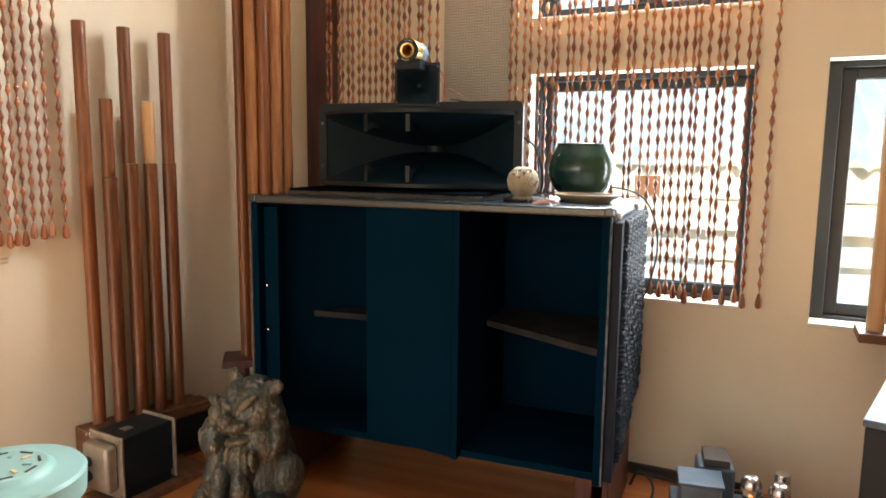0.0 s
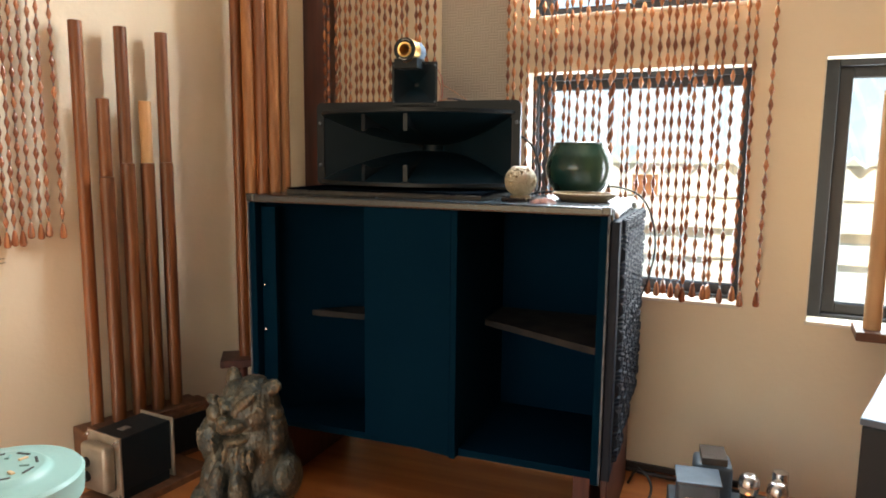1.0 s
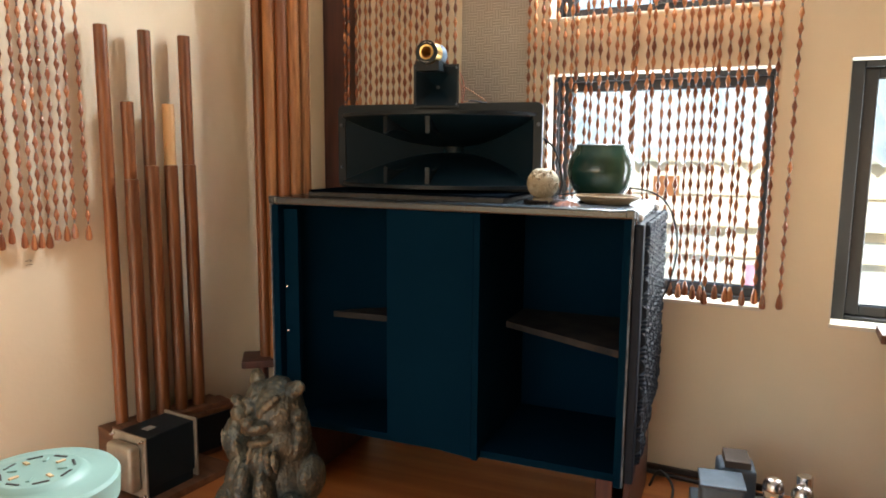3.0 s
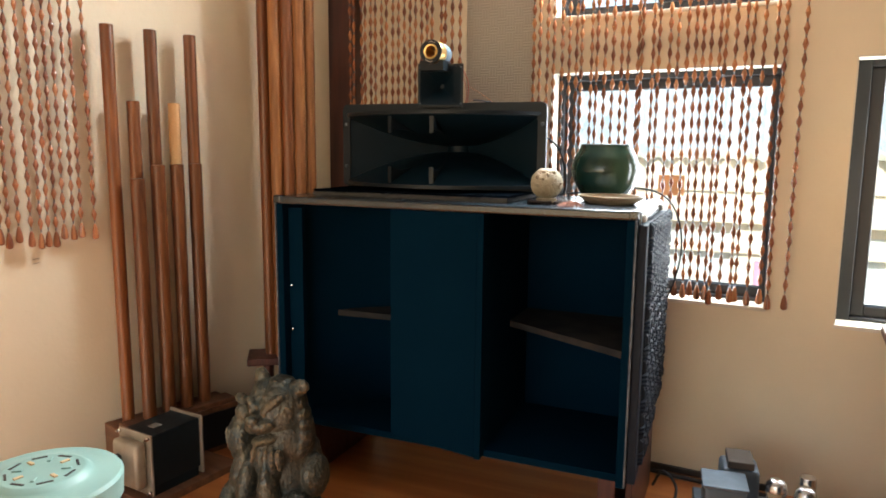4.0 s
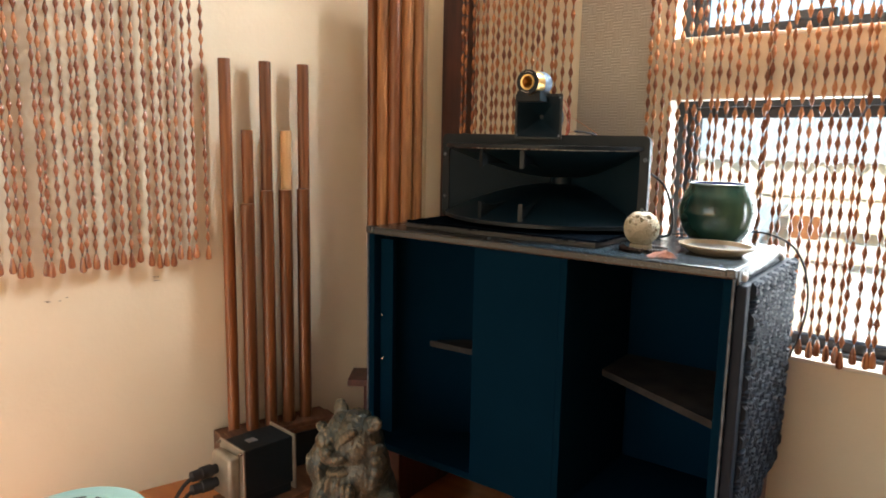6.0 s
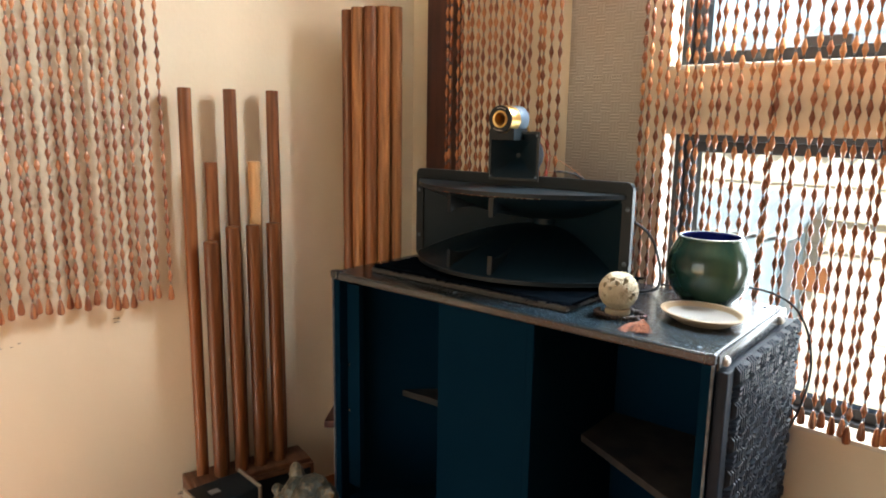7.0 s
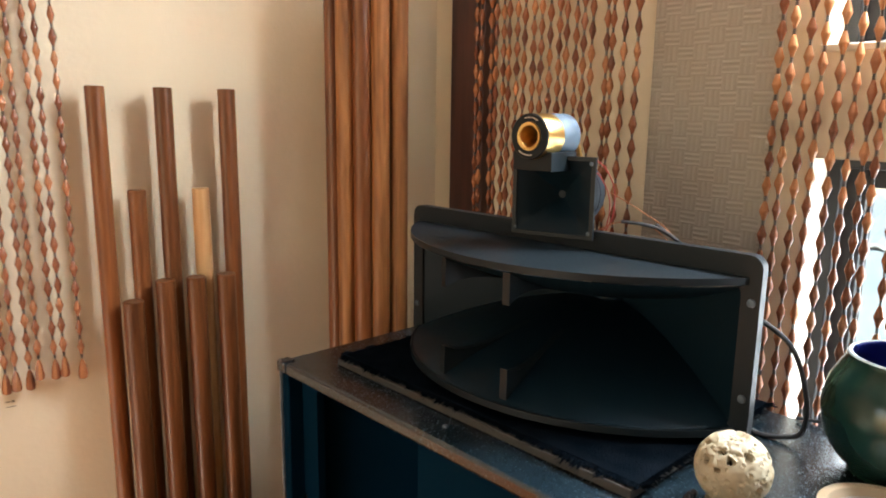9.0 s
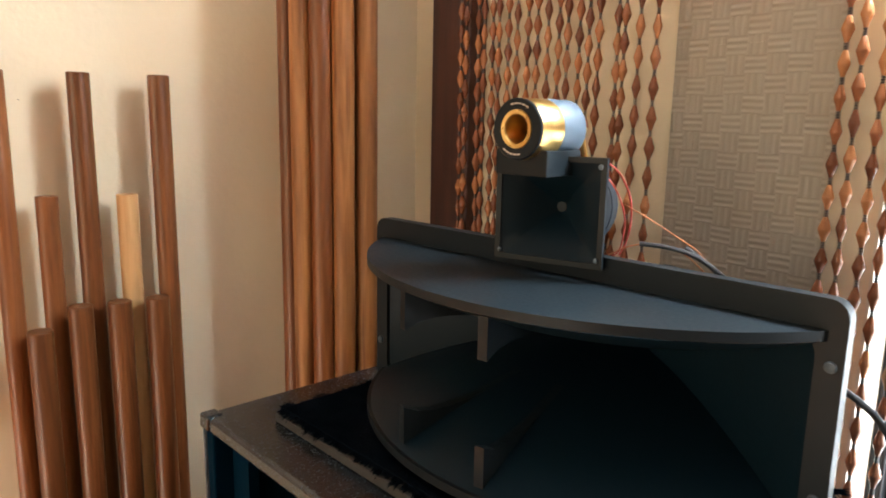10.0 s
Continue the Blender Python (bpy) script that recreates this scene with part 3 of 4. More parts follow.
bead_curtain("brown wooden bead curtain against the slanting wall", LEFT @ pose(0.028, 0, 0, 0, 0, 90),
             [-0.86 + 0.0240 * i + random.Random(i).uniform(-0.004, 0.004) for i in range(43)], 2.45, 0.742, 0.0425, 13)


# ---- pole stands ----
def pole_bm(r, h):
    return lathed([(r - 0.0015, 0), (r, 0.0015), (r, h - 0.0015), (r - 0.0015, h)], 20)


def pole_stand():
    s = thing("pole_stand", "rows of stained round wooden poles on a low wooden base", "pole stand", LEFT)
    part("base", boxed(-0.012, 0.165, 0, 0.135, 0.56, 0.155, bevel=0.004), M_BASEWOOD, s, "brown wooden base box")
    part("base_panel", boxed(0.1355, 0.19, 0.02, 0.141, 0.545, 0.14, bevel=0.001), M_PANEL, s, "dark panel on the base")
    part("rim", boxed(0.066, 0.175, 0.1555, 0.132, 0.55, 0.172, bevel=0.003), M_BASEWOOD, s, "worn wooden strip")
    spec = [(0.041, 0.219, 1.374, 0.0190, 0), (0.043, 0.286, 1.157, 0.0188, 0), (0.043, 0.350, 1.374, 0.0190, 0), (0.045, 0.417, 1.157, 0.0188, 1),
            (0.042, 0.482, 1.374, 0.0190, 0), (0.096, 0.262, 0.925, 0.0212, 0), (0.096, 0.328, 0.965, 0.0208, 0),
            (0.092, 0.392, 0.966, 0.0208, 0), (0.088, 0.457, 0.967, 0.0208, 0)]
    for x, y, z, r, pale in spec:
        z0 = 0.156 if x < 0.059 else 0.173
        p = part("pole", pole_bm(r, z - z0), M_POLE_PALE if pale else M_POLE, s, "pale unstained pole" if pale else "", True)
        p.matrix_basis = pose(x, y, z0)
    return s


pole_stand()


def pole_bundle():
    b = thing("pole_bundle", "tall bundle of stained round wooden poles on a small plinth", "pole stand", pose(-1.435, 2.085, 0, 0, 0, 35))
    part("plinth_board", boxed(-0.155, -0.06, 0.262, 0.11, 0.075, 0.288, bevel=0.004), M_REDWOOD, b, "reddish brown board")
    for x, y in ((-0.085, -0.02), (0.08, -0.02), (-0.085, 0.05), (0.08, 0.05)):
        part("leg", lathed([(0.017, 0), (0.017, 0.2615)], 16, pose(x, y, 0)), M_REDWOOD, b, "", True)
    for k, (x, y, z, r) in enumerate(((-0.074, 0.004, 1.624, 0.0205), (-0.037, -0.026, 1.628, 0.0205), (0.003, -0.030, 1.63, 0.0205), (0.042, -0.020, 1.632, 0.0205),
                                      (0.076, 0.010, 1.634, 0.0205), (-0.045, 0.040, 1.62, 0.0205), (0.0, 0.046, 1.622, 0.0205), (0.044, 0.046, 1.624, 0.0205))):
        p = part("pole", pole_bm(r, z - 0.289), M_POLE_MID if k in (1, 3, 4) else M_POLE, b, "", True)
        p.matrix_basis = pose(x, y, 0.289)
    return b


pole_bundle()


# ---- the black loudspeaker cabinet ----
CW, CD, CB, CT = 1.032, 0.455, 0.185, 0.882
CAB = pose(-1.235, 1.741, 0)


WV = 0.0335


def weave_block(upright):
    """One square of the basket weave: three rubber ribs side by side that rise out of the sheet and dive back under."""
    bm = bmesh.new()
    for k in range(3):
        a0, a1 = (k + 0.13) * WV / 3, (k + 0.87) * WV / 3
        rows = []
        for along, rise in ((-0.08, 0.001), (0.2, 0.011), (0.8, 0.011), (1.08, 0.001)):
            l, tip = along * WV, rise + 0.0008 * (k - 1)
            rows.append([Vector(p) for p in ((-0.001, a0, l), (tip, a0 + 0.0012, l), (tip, a1 - 0.0012, l), (-0.001, a1, l))])
        vs = [[bm.verts.new(p if upright else (p.x, p.z, p.y)) for p in row] for row in rows]
        for p, q in zip(vs, vs[1:]):
            for m in range(3):
                bm.faces.new((p[m], p[m + 1], q[m + 1], q[m]))
        bm.faces.new(vs[0]), bm.faces.new(vs[-1][::-1])
    return mesh_of("weave_block", bm, M_WEAVE)


def speaker_cabinet():
    c = thing("speaker_cabinet", "large black wooden horn loudspeaker cabinet with worn edges", "loudspeaker", CAB)
    t = 0.022
    part("top", boxed(-0.002, -0.004, CT - t, CW + 0.002, CD, CT, bevel=0.005), M_TOPBLACK, c)
    part("side_panel", boxed(0, 0, CB, t, CD, CT - t - 0.0005, bevel=0.003), M_BLACK, c)
    part("side_panel", boxed(CW - t, 0, CB, CW, CD, CT - t - 0.0005, bevel=0.003), M_BLACK, c)
    part("bottom", boxed(t + 0.0005, 0.03, CB + 0.002, CW - t - 0.0005, CD, CB + t), M_BLACK, c)
    part("back", boxed(t + 0.0005, CD - 0.03, CB + t + 0.0005, CW - t - 0.0005, CD - 0.008, CT - t - 0.0005), M_BLACK, c)
    # front board, a little higher at its far lower corner
    bm = boxed(0.376, 0.003, CB + 0.006, 0.630, 0.024, CT - t - 0.001, bevel=0.002)
    for v in bm.verts:
        if v.co.x < 0.5 and v.co.z < 0.5:
            v.co.z += 0.022
    part("front_board", bm, M_BLACK, c, "flat black board across the opening")
    part("divider", boxed(0.6305, 0.001, CB + 0.003, 0.648, CD - 0.0305, CT - t - 0.001, bevel=0.002), M_BLACK, c)
    # braces inside the two bays
    for pts, z in ((((0.10, 0.17), (0.630, 0.20), (0.630, CD - 0.031), (0.17, CD - 0.031)), 0.497), (((0.649, 0.24), (CW - t - 0.001, 0.05), (CW - t - 0.001, CD - 0.031), (0.649, CD - 0.031)), 0.505)):
        bm = bmesh.new()
        lo = [bm.verts.new((x, y, z)) for x, y in pts]
        hi = [bm.verts.new((x, y, z + 0.018)) for x, y in pts]
        bm.faces.new(lo[::-1]), bm.faces.new(hi)
        for k in range(4):
            bm.faces.new((lo[k], lo[(k + 1) % 4], hi[(k + 1) % 4], hi[k]))
        part("brace", bm, M_BRACE, c, "dark grey-brown inner shelf")
    # curved flare that sweeps from the outer edge back to the throat
    curve = ((0.0235, 0.050), (0.060, 0.105), (0.110, 0.180), (0.180, 0.250), (0.280, 0.310), (0.420, 0.350), (0.628, 0.375))
    bm = bmesh.new()
    rows = [[bm.verts.new((x, y + dy, z)) for dy, z in ((0, CB + t + 0.001), (0, CT - t - 0.001), (0.012, CT - t - 0.001), (0.012, CB + t + 0.001))] for x, y in eased(curve)]
    for p, q in zip(rows, rows[1:]):
        for k in range(4):
            bm.faces.new((p[k], p[(k + 1) % 4], q[(k + 1) % 4], q[k]))
    bm.faces.new(rows[0]), bm.faces.new(rows[-1][::-1])
    part("flare_panel", bm, M_BLACK, c, "", True)
    # worn metal edge along the front corner, corner caps
    part("edge_strip", boxed(CW - 0.003, -0.0035, CB + 0.004, CW + 0.0025, 0.003, CT - 0.008, bevel=0.0015), M_WORN, c, "worn metal edge strip")
    for x0, x1 in ((-0.005, 0.022), (CW - 0.018, CW + 0.005)):
        part("corner_cap", boxed(x0, -0.0075, CT - 0.02, x1, 0.018, CT + 0.0025, bevel=0.004), M_TOPBLACK, c, "small metal corner cap")
    part("edge_strip", boxed(-0.004, -0.003, CB + 0.004, 0.001, 0.003, CT - 0.008, bevel=0.001), M_WORN, c, "worn metal edge strip")
    # screws on the near side of the front
    for x, z in ((0.029, 0.613), (0.030, 0.478)):
        part("screw", lathed([(0.0045, 0), (0.004, 0.002), (0, 0.003)], 10, pose(x, 0.028, z, 90)), M_CHROME, c)
    part("cleat", boxed(0.0225, 0.029, 0.25, 0.07, 0.045, 0.845), M_BLACK, c)
    part("edge_band", boxed(CW + 0.0025, 0.004, CT - 0.0335, CW + 0.009, CD, CT - 0.0015, bevel=0.004, segments=3), M_TOPBLACK, c, "lacquered band along the top edge", True)
    for y in (0.035, 0.40):
        part("stud", lathed([(0.010, 0), (0.0105, 0.003), (0.008, 0.008), (0, 0.011)], 14, pose(CW + 0.0088, y, CT - 0.019, 0, 90, 0)), M_STUD, c, "round white stud", True)
    for x, y in ((CW - 0.035, 0.022), (0.40, 0.035), (CW - 0.03, 0.42)):
        part("screw", lathed([(0.005, 0), (0.0042, 0.002), (0, 0.0028)], 10, pose(x, y, CT)), M_WORN, c)
    # pale ragged strip down the far side
    bm = bmesh.new()
    rng = random.Random(5)
    for k in range(26):
        z = 0.40 + k * 0.0178
        box(bm, -0.010 - rng.uniform(0, 0.002), 0.006, z, -0.0005, 0.03, z + 0.0165, bevel=0.002, segments=1)
    part("side_strip", bm, M_STUD, c, "pale ragged strip")
    # runners
    for x0 in (0.03, CW - 0.075):
        part("runner", boxed(x0, 0.06, 0, x0 + 0.045, CD, CB - 0.001, bevel=0.003), M_REDWOOD, c, "reddish brown wooden runner")
    # woven absorber on the open side
    slant = lambda y: 0.192 + 0.115 * y / CD
    bm = boxed(CW + 0.0008, 0.012, 0.19, CW + 0.024, CD + 0.042, CT - 0.034, bevel=0.003)
    for v in bm.verts:
        if v.co.z < 0.5:
            v.co.z += slant(v.co.y) - 0.19
    part("absorber_backing", bm, M_WEAVE, c, "smooth black backing")
    bm = boxed(CW + 0.0006, 0.030, 0.002, CW + 0.016, CD, 0.188, bevel=0.002)
    for v in bm.verts:
        if v.co.z > 0.1:
            v.co.z += slant(v.co.y) - 0.192
    part("skirt", bm, M_REDWOOD, c, "reddish brown wooden skirt board")
    kinds = [weave_block(True), weave_block(False)]
    rng = random.Random(8)
    step = WV + 0.0008
    for i in range(13):
        for j in range(19):
            y, z = 0.045 + i * step, 0.199 + j * step
            if z < slant(y) - 0.004:
                continue
            shared("weave_block", kinds[(i + j) % 2], c, pose(CW + 0.0242 + rng.uniform(0, 0.0015), y, z))
    return c


speaker_cabinet()


# ---- felt mat ----
def felt_mat():
    m = thing("felt_mat", "black frayed felt mat laid on a thin grey board", "mat", pose(-1.235, 1.741, CT))
    part("board", boxed(0.089, 0.062, 0.0005, 0.690, 0.43, 0.013, bevel=0.0015), M_BOARD, m, "thin dark board")
    bm = boxed(0.096, 0.072, 0.0135, 0.694, 0.435, 0.020, bevel=0.002)
    rng = random.Random(2)
    for side in range(3):
        count = 1100 if side == 0 else 500
        for k in range(count):
            f = rng.random()
            if side == 0:
                p, d = Vector((0.096 + 0.598 * f, 0.073, 0.017)), Vector((rng.uniform(-0.5, 0.5), -1, rng.uniform(-0.5, 0.15)))
            elif side == 1:
                p, d = Vector((0.097, 0.072 + 0.36 * f, 0.017)), Vector((-1, rng.uniform(-0.5, 0.5), rng.uniform(-0.5, 0.15)))
            else:
                p, d = Vector((0.693, 0.072 + 0.36 * f, 0.017)), Vector((1, rng.uniform(-0.5, 0.5), rng.uniform(-0.3, 0.5)))
            e = p + d * (0.004 + 0.011 * abs(noise.noise(p * 55)) * 2 + rng.uniform(0, 0.004))
            s = d.cross(Vector((0, 0, 1))).normalized() * rng.uniform(0.001, 0.0025)
            a, b, t2 = bm.verts.new(p + s), bm.verts.new(p - s), bm.verts.new(e)
            u = bm.verts.new(p + Vector((0, 0, 0.0025)))
            bm.faces.new((a, b, t2)), bm.faces.new((a, u, t2)), bm.faces.new((b, u, t2))
    part("felt", bm, M_FELT, m, "black frayed felt")
    return m


felt_mat()


# ---- radial horn ----
def radial_horn():
    h = thing("horn", "wide black radial horn with a curved mouth and short vanes", "horn loudspeaker", pose(-0.827, 1.997, CT + 0.021, 0, 0, 1.2))
    W, H, zc = 0.656, 0.254, 0.127
    part("flange", ring_plate(bmesh.new(), rounded_rect(W, H, 0.018), [(x, z - 0.012) for x, z in rounded_rect(0.606, 0.204, 0.018)], 0, 0.016, (0, 0, zc)), M_HORN, h, "", True)
    a, s = 0.312, 0.178
    R = (a * a + s * s) / (2 * s)
    cy = R - s
    th = math.asin(a / R)
    N = 36
    arc = [(R * math.sin(-th + 2 * th * k / N), cy - R * math.cos(-th + 2 * th * k / N)) for k in range(N + 1)]
    # lips: flat plates that bulge forward from the flange
    for name, z0, z1 in (("upper_lip", zc + 0.088, zc + 0.098), ("lower_lip", zc - 0.118, zc - 0.108)):
        bm = bmesh.new()
        lo = [bm.verts.new((x, min(y, -0.0005), z0)) for x, y in arc]
        hi = [bm.verts.new((x, min(y, -0.0005), z1)) for x, y in arc]
        bm.faces.new(lo), bm.faces.new(hi[::-1])
        for k in range(N):
            bm.faces.new((lo[k], lo[k + 1], hi[k + 1], hi[k]))
        bm.faces.new((lo[-1], lo[0], hi[0], hi[-1]))
        fr = [e for e in bm.edges if abs(e.verts[0].co.z - e.verts[1].co.z) < 1e-6 and e.is_manifold and all(v.co.y < -0.001 for v in e.verts)]
        bmesh.ops.bevel(bm, geom=fr, offset=0.003, segments=2, affect="EDGES")
        part(name, bm, M_HORN, h, "", True)
    # inner flare
    bm = bmesh.new()
    steps = 12
    def zone(r, up):
        f = ((r - 0.04) / (R - 0.04)) ** 1.7
        return zc - 0.008 + (0.010 + 0.086 * f if up else -0.010 - 0.092 * f)
    grids = {}
    for up in (True, False):
        g = []
        for i in range(steps + 1):
            r = 0.04 + (R - 0.045) * i / steps
            g.append([bm.verts.new((r * math.sin(-th + 2 * th * k / N), cy - r * math.cos(-th + 2 * th * k / N), zone(r, up))) for k in range(N + 1)])
        grids[up] = g
        for i in range(steps):
            for k in range(N):
                bm.faces.new((g[i][k], g[i][k + 1], g[i + 1][k + 1], g[i + 1][k]))
    for k in (0, N):
        for i in range(steps):
            bm.faces.new((grids[True][i][k], grids[True][i + 1][k], grids[False][i + 1][k], grids[False][i][k]))
    for k in range(N):
        bm.faces.new((grids[True][0][k], grids[True][0][k + 1], grids[False][0][k + 1], grids[False][0][k]))
    part("flare", bm, M_HORN_SHADE, h, "", True)
    # vanes: stub plates that stand on the lips and run back to the throat
    for ang in (-14.5, 7.4):
        for up in (True, False):
            dx, dy = math.sin(radians(ang)), -math.cos(radians(ang))
            bm = bmesh.new()
            rows = []
            for i in range(9):
                r = R - 0.012 - (0.17) * i / 8
                zt = zone(r, up)
                edge = zc + 0.036 if up else zc - 0.058
                ze = edge + (zt - edge) * (i / 8) ** 0.7
                rows.append([Vector((r * dx, cy + r * dy, z)) for z in (zt, ze)])
            sx, sy = -dy * 0.006, dx * 0.006
            ring = []
            for lo, hi in rows:
                ring.append([bm.verts.new(p + Vector((sgn * sx, sgn * sy, 0))) for p, sgn in ((lo, 1), (hi, 1), (hi, -1), (lo, -1))])
            for p, q in zip(ring, ring[1:]):
                for k in range(4):
                    bm.faces.new((p[k], p[(k + 1) % 4], q[(k + 1) % 4], q[k]))
            bm.faces.new(ring[0]), bm.faces.new(ring[-1][::-1])
            part("vane", bm, M_HORN, h, "short flat vane")
    part("throat", lathed([(0.045, 0), (0.045, 0.05), (0.075, 0.052), (0.075, 0.11)], 24, pose(0, cy + 0.002, zc - 0.008, -90)), M_HORN, h, "", True)
    for x in (-0.317, 0.317):
        for z in (0.062, 0.192):
            part("screw", lathed([(0.006, 0), (0.005, 0.003), (0, 0.004)], 10, pose(x, -0.0002, z, 90)), M_WORN, h)
    return h


radial_horn()


# ---- small square horn and its driver ----
def mid_horn():
    z0 = 1.146
    h = thing("square_horn", "small square black horn with a round steel driver behind it", "horn loudspeaker", pose(-0.812, 1.972, z0, 0, 0, 15))
    S, c = 0.134, 0.060
    N = 32
    outer = []
    for k in range(N):
        a = 2 * math.pi * k / N
        q = max(abs(math.cos(a)), abs(math.sin(a)))
        outer.append((0.5 * S * math.cos(a) / q, 0.5 * 0.124 * math.sin(a) / q))
    mouth = [(x * 0.90, z * 0.90) for x, z in outer]
    part("front_plate", ring_plate(bmesh.new(), outer, mouth, 0, 0.006, (0, 0, c)), M_HORN, h, "glossy black square front plate")
    bm = bmesh.new()
    loops = []
    for i in range(7):
        f = i / 6
        row = []
        for k in range(N):
            a = 2 * math.pi * k / N
            x, z = mouth[k]
            cx, cz = 0.006 * math.cos(a), 0.006 * math.sin(a)
            g = f ** 0.7
            row.append(bm.verts.new((x + (cx - x) * g, 0.003 + 0.038 * f, c + z + (cz - z) * g)))
        loops.append(row)
    for p, q in zip(loops, loops[1:]):
        for k in range(N):
            bm.faces.new((p[k], p[(k + 1) % N], q[(k + 1) % N], q[k]))
    bm.faces.new(loops[-1])
    part("flare", bm, M_HORN_SHADE, h, "", True)
    part("driver", lathed([(0.03, 0), (0.052, 0.002), (0.054, 0.006), (0.054, 0.020), (0.0525, 0.021), (0.0525, 0.023), (0.054, 0.024), (0.054, 0.044), (0.050, 0.048), (0.0, 0.050)], 32,
                          pose(0, 0.0415, c, -90)), M_DRIVER, h, "round steel compression driver", True)
    for x in (-0.060, 0.060):
        for z in (0.008, 0.112):
            part("screw", lathed([(0.0032, 0), (0.0028, 0.0015), (0, 0.002)], 8, pose(x, -0.0001, z, 90)), M_STEEL, h)
    return h


mid_horn()


def tweeter():
    t = thing("tweeter", "brass and blue-grey bullet tweeter on a black cradle", "tweeter", pose(-0.823, 1.925, 1.2705, 0, 0, 2))
    zc, r = 0.0265, 0.0335
    back = pose(0, 0, zc, -90)
    part("cradle", boxed(-0.038, 0.012, -0.0245, 0.034, 0.075, 0.004, bevel=0.001), M_HORN, t, "black rectangular cradle")
    part("front_ring", lathed([(0.0215, 0.0), (r - 0.001, 0.0), (r, 0.001), (r, 0.004), (0.0215, 0.004), (0.0215, 0.0)], 40, back, False), M_HORN, t, "black lettered front ring", True)
    for a0 in (60, 235):
        for k in range(5):
            a = radians(a0 + k * 11)
            part("marking", box(bmesh.new(), -0.002, -0.0005, -0.0008, 0.002, 0.0002, 0.0008, m=Matrix.Translation((0.0275 * math.cos(a), -0.0002, zc + 0.0275 * math.sin(a))) @ pose(0, 0, 0, 0, 90 - math.degrees(a), 0)), M_STUD, t)
    part("horn_mouth", lathed([(0.0213, 0.0005), (0.0208, -0.0012), (0.0165, -0.0008), (0.0152, 0.001)], 36, back, False), M_BRASS, t, "gold ring of the mouth", True)
    part("throat", lathed([(0.0152, 0.001), (0.0118, 0.008), (0.0082, 0.018), (0.0055, 0.034), (0.0, 0.035)], 36, back, False), M_BRASS_SHADE, t, "deep brass throat, shade put into its colour", True)
    part("phase_plug", lathed([(0.0, 0.016), (0.0018, 0.019), (0.0032, 0.026), (0.0035, 0.034)], 16, back, False), M_BRASS_SHADE, t, "gold bullet plug", True)
    part("front_barrel", lathed([(0.0222, 0.0041), (r - 0.0005, 0.0041), (r, 0.005), (r, 0.043), (0.0222, 0.043)], 40, back, False), M_BRASS, t, "brushed brass barrel", True)
    part("rear_barrel", lathed([(r - 0.0005, 0.0432), (r, 0.044), (r, 0.084), (r - 0.002, 0.087), (0, 0.088)], 40, back), M_REAR, t, "blue-grey rear barrel", True)
    for x in (-0.012, 0.014):
        bm = lathed([(0.004, 0), (0.004, 0.006), (0.0025, 0.007), (0.0025, 0.012), (0.005, 0.012), (0.005, 0.02), (0, 0.021)], 12, pose(x, 0.088, zc, -90))
        part("terminal", bm, M_BRASS, t, "brass binding post", True)
    part("plug", rod(bmesh.new(), (0.014, 0.102, zc - 0.004), (0.020, 0.108, zc - 0.038), 0.004), M_BRASS, t, "brass plug", True)
    return t


tweeter()


def cable(name, label, pts, r, mat, category="cable"):
    ob = part(name, tube(bmesh.new(), pts, r), mat, None, label, True)
    return tagged(ob, label, category)


cable("wire", "thin red wires behind the small horn", [(-0.79, 2.005, 1.262), (-0.775, 2.02, 1.263), (-0.764, 2.04, 1.248), (-0.757, 2.056, 1.215), (-0.760, 2.060, 1.175), (-0.768, 2.055, 1.150)], 0.0012, M_WIRE_R)
cable("wire", "thin red wires behind the small horn", [(-0.795, 2.005, 1.258), (-0.770, 2.03, 1.240), (-0.761, 2.05, 1.200), (-0.766, 2.054, 1.160), (-0.775, 2.05, 1.148)], 0.0010, M_WIRE_R)
cable("wire", "thin orange wire trailing behind the horn", [(-0.762, 2.05, 1.212), (-0.735, 2.065, 1.196), (-0.705, 2.085, 1.174), (-0.688, 2.10, 1.158), (-0.67, 2.13, 1.12)], 0.0008, M_WIRE_O)
cable("wire", "thin orange wire trailing behind the horn", [(-0.775, 2.04, 1.150), (-0.752, 2.05, 1.164), (-0.728, 2.062, 1.168), (-0.70, 2.085, 1.158), (-0.68, 2.11, 1.13)], 0.0008, M_WIRE_O)
cable("wire", "black sleeved wire behind the horn", [(-0.742, 2.056, 1.168), (-0.715, 2.07, 1.166), (-0.692, 2.088, 1.158), (-0.672, 2.11, 1.138), (-0.655, 2.14, 1.10)], 0.0028, M_RUBBER)
cable("wire", "black sleeved wire behind the horn", [(-0.700, 2.085, 1.166), (-0.682, 2.10, 1.150), (-0.662, 2.12, 1.128), (-0.645, 2.15, 1.10)], 0.0028, M_RUBBER)
cable("speaker_cable", "black cable looping from the horn down to the cabinet top", [(-0.53, 2.05, 1.07), (-0.482, 2.075, 1.03), (-0.462, 2.095, 0.96), (-0.464, 2.105, 0.905), (-0.485, 2.10, 0.889), (-0.53, 2.09, 0.889), (-0.58, 2.10, 0.93)], 0.0035, M_RUBBER)
cable("speaker_cable", "black cable running over the cabinet edge to the floor",
      [(-0.50, 2.185, 0.887), (-0.38, 2.20, 0.90), (-0.27, 2.205, 0.912), (-0.19, 2.205, 0.89), (-0.15, 2.212, 0.83), (-0.135, 2.216, 0.74), (-0.15, 2.222, 0.64), (-0.19, 2.228, 0.5), (-0.22, 2.23, 0.2), (-0.22, 2.22, 0.01)], 0.0028, M_RUBBER)


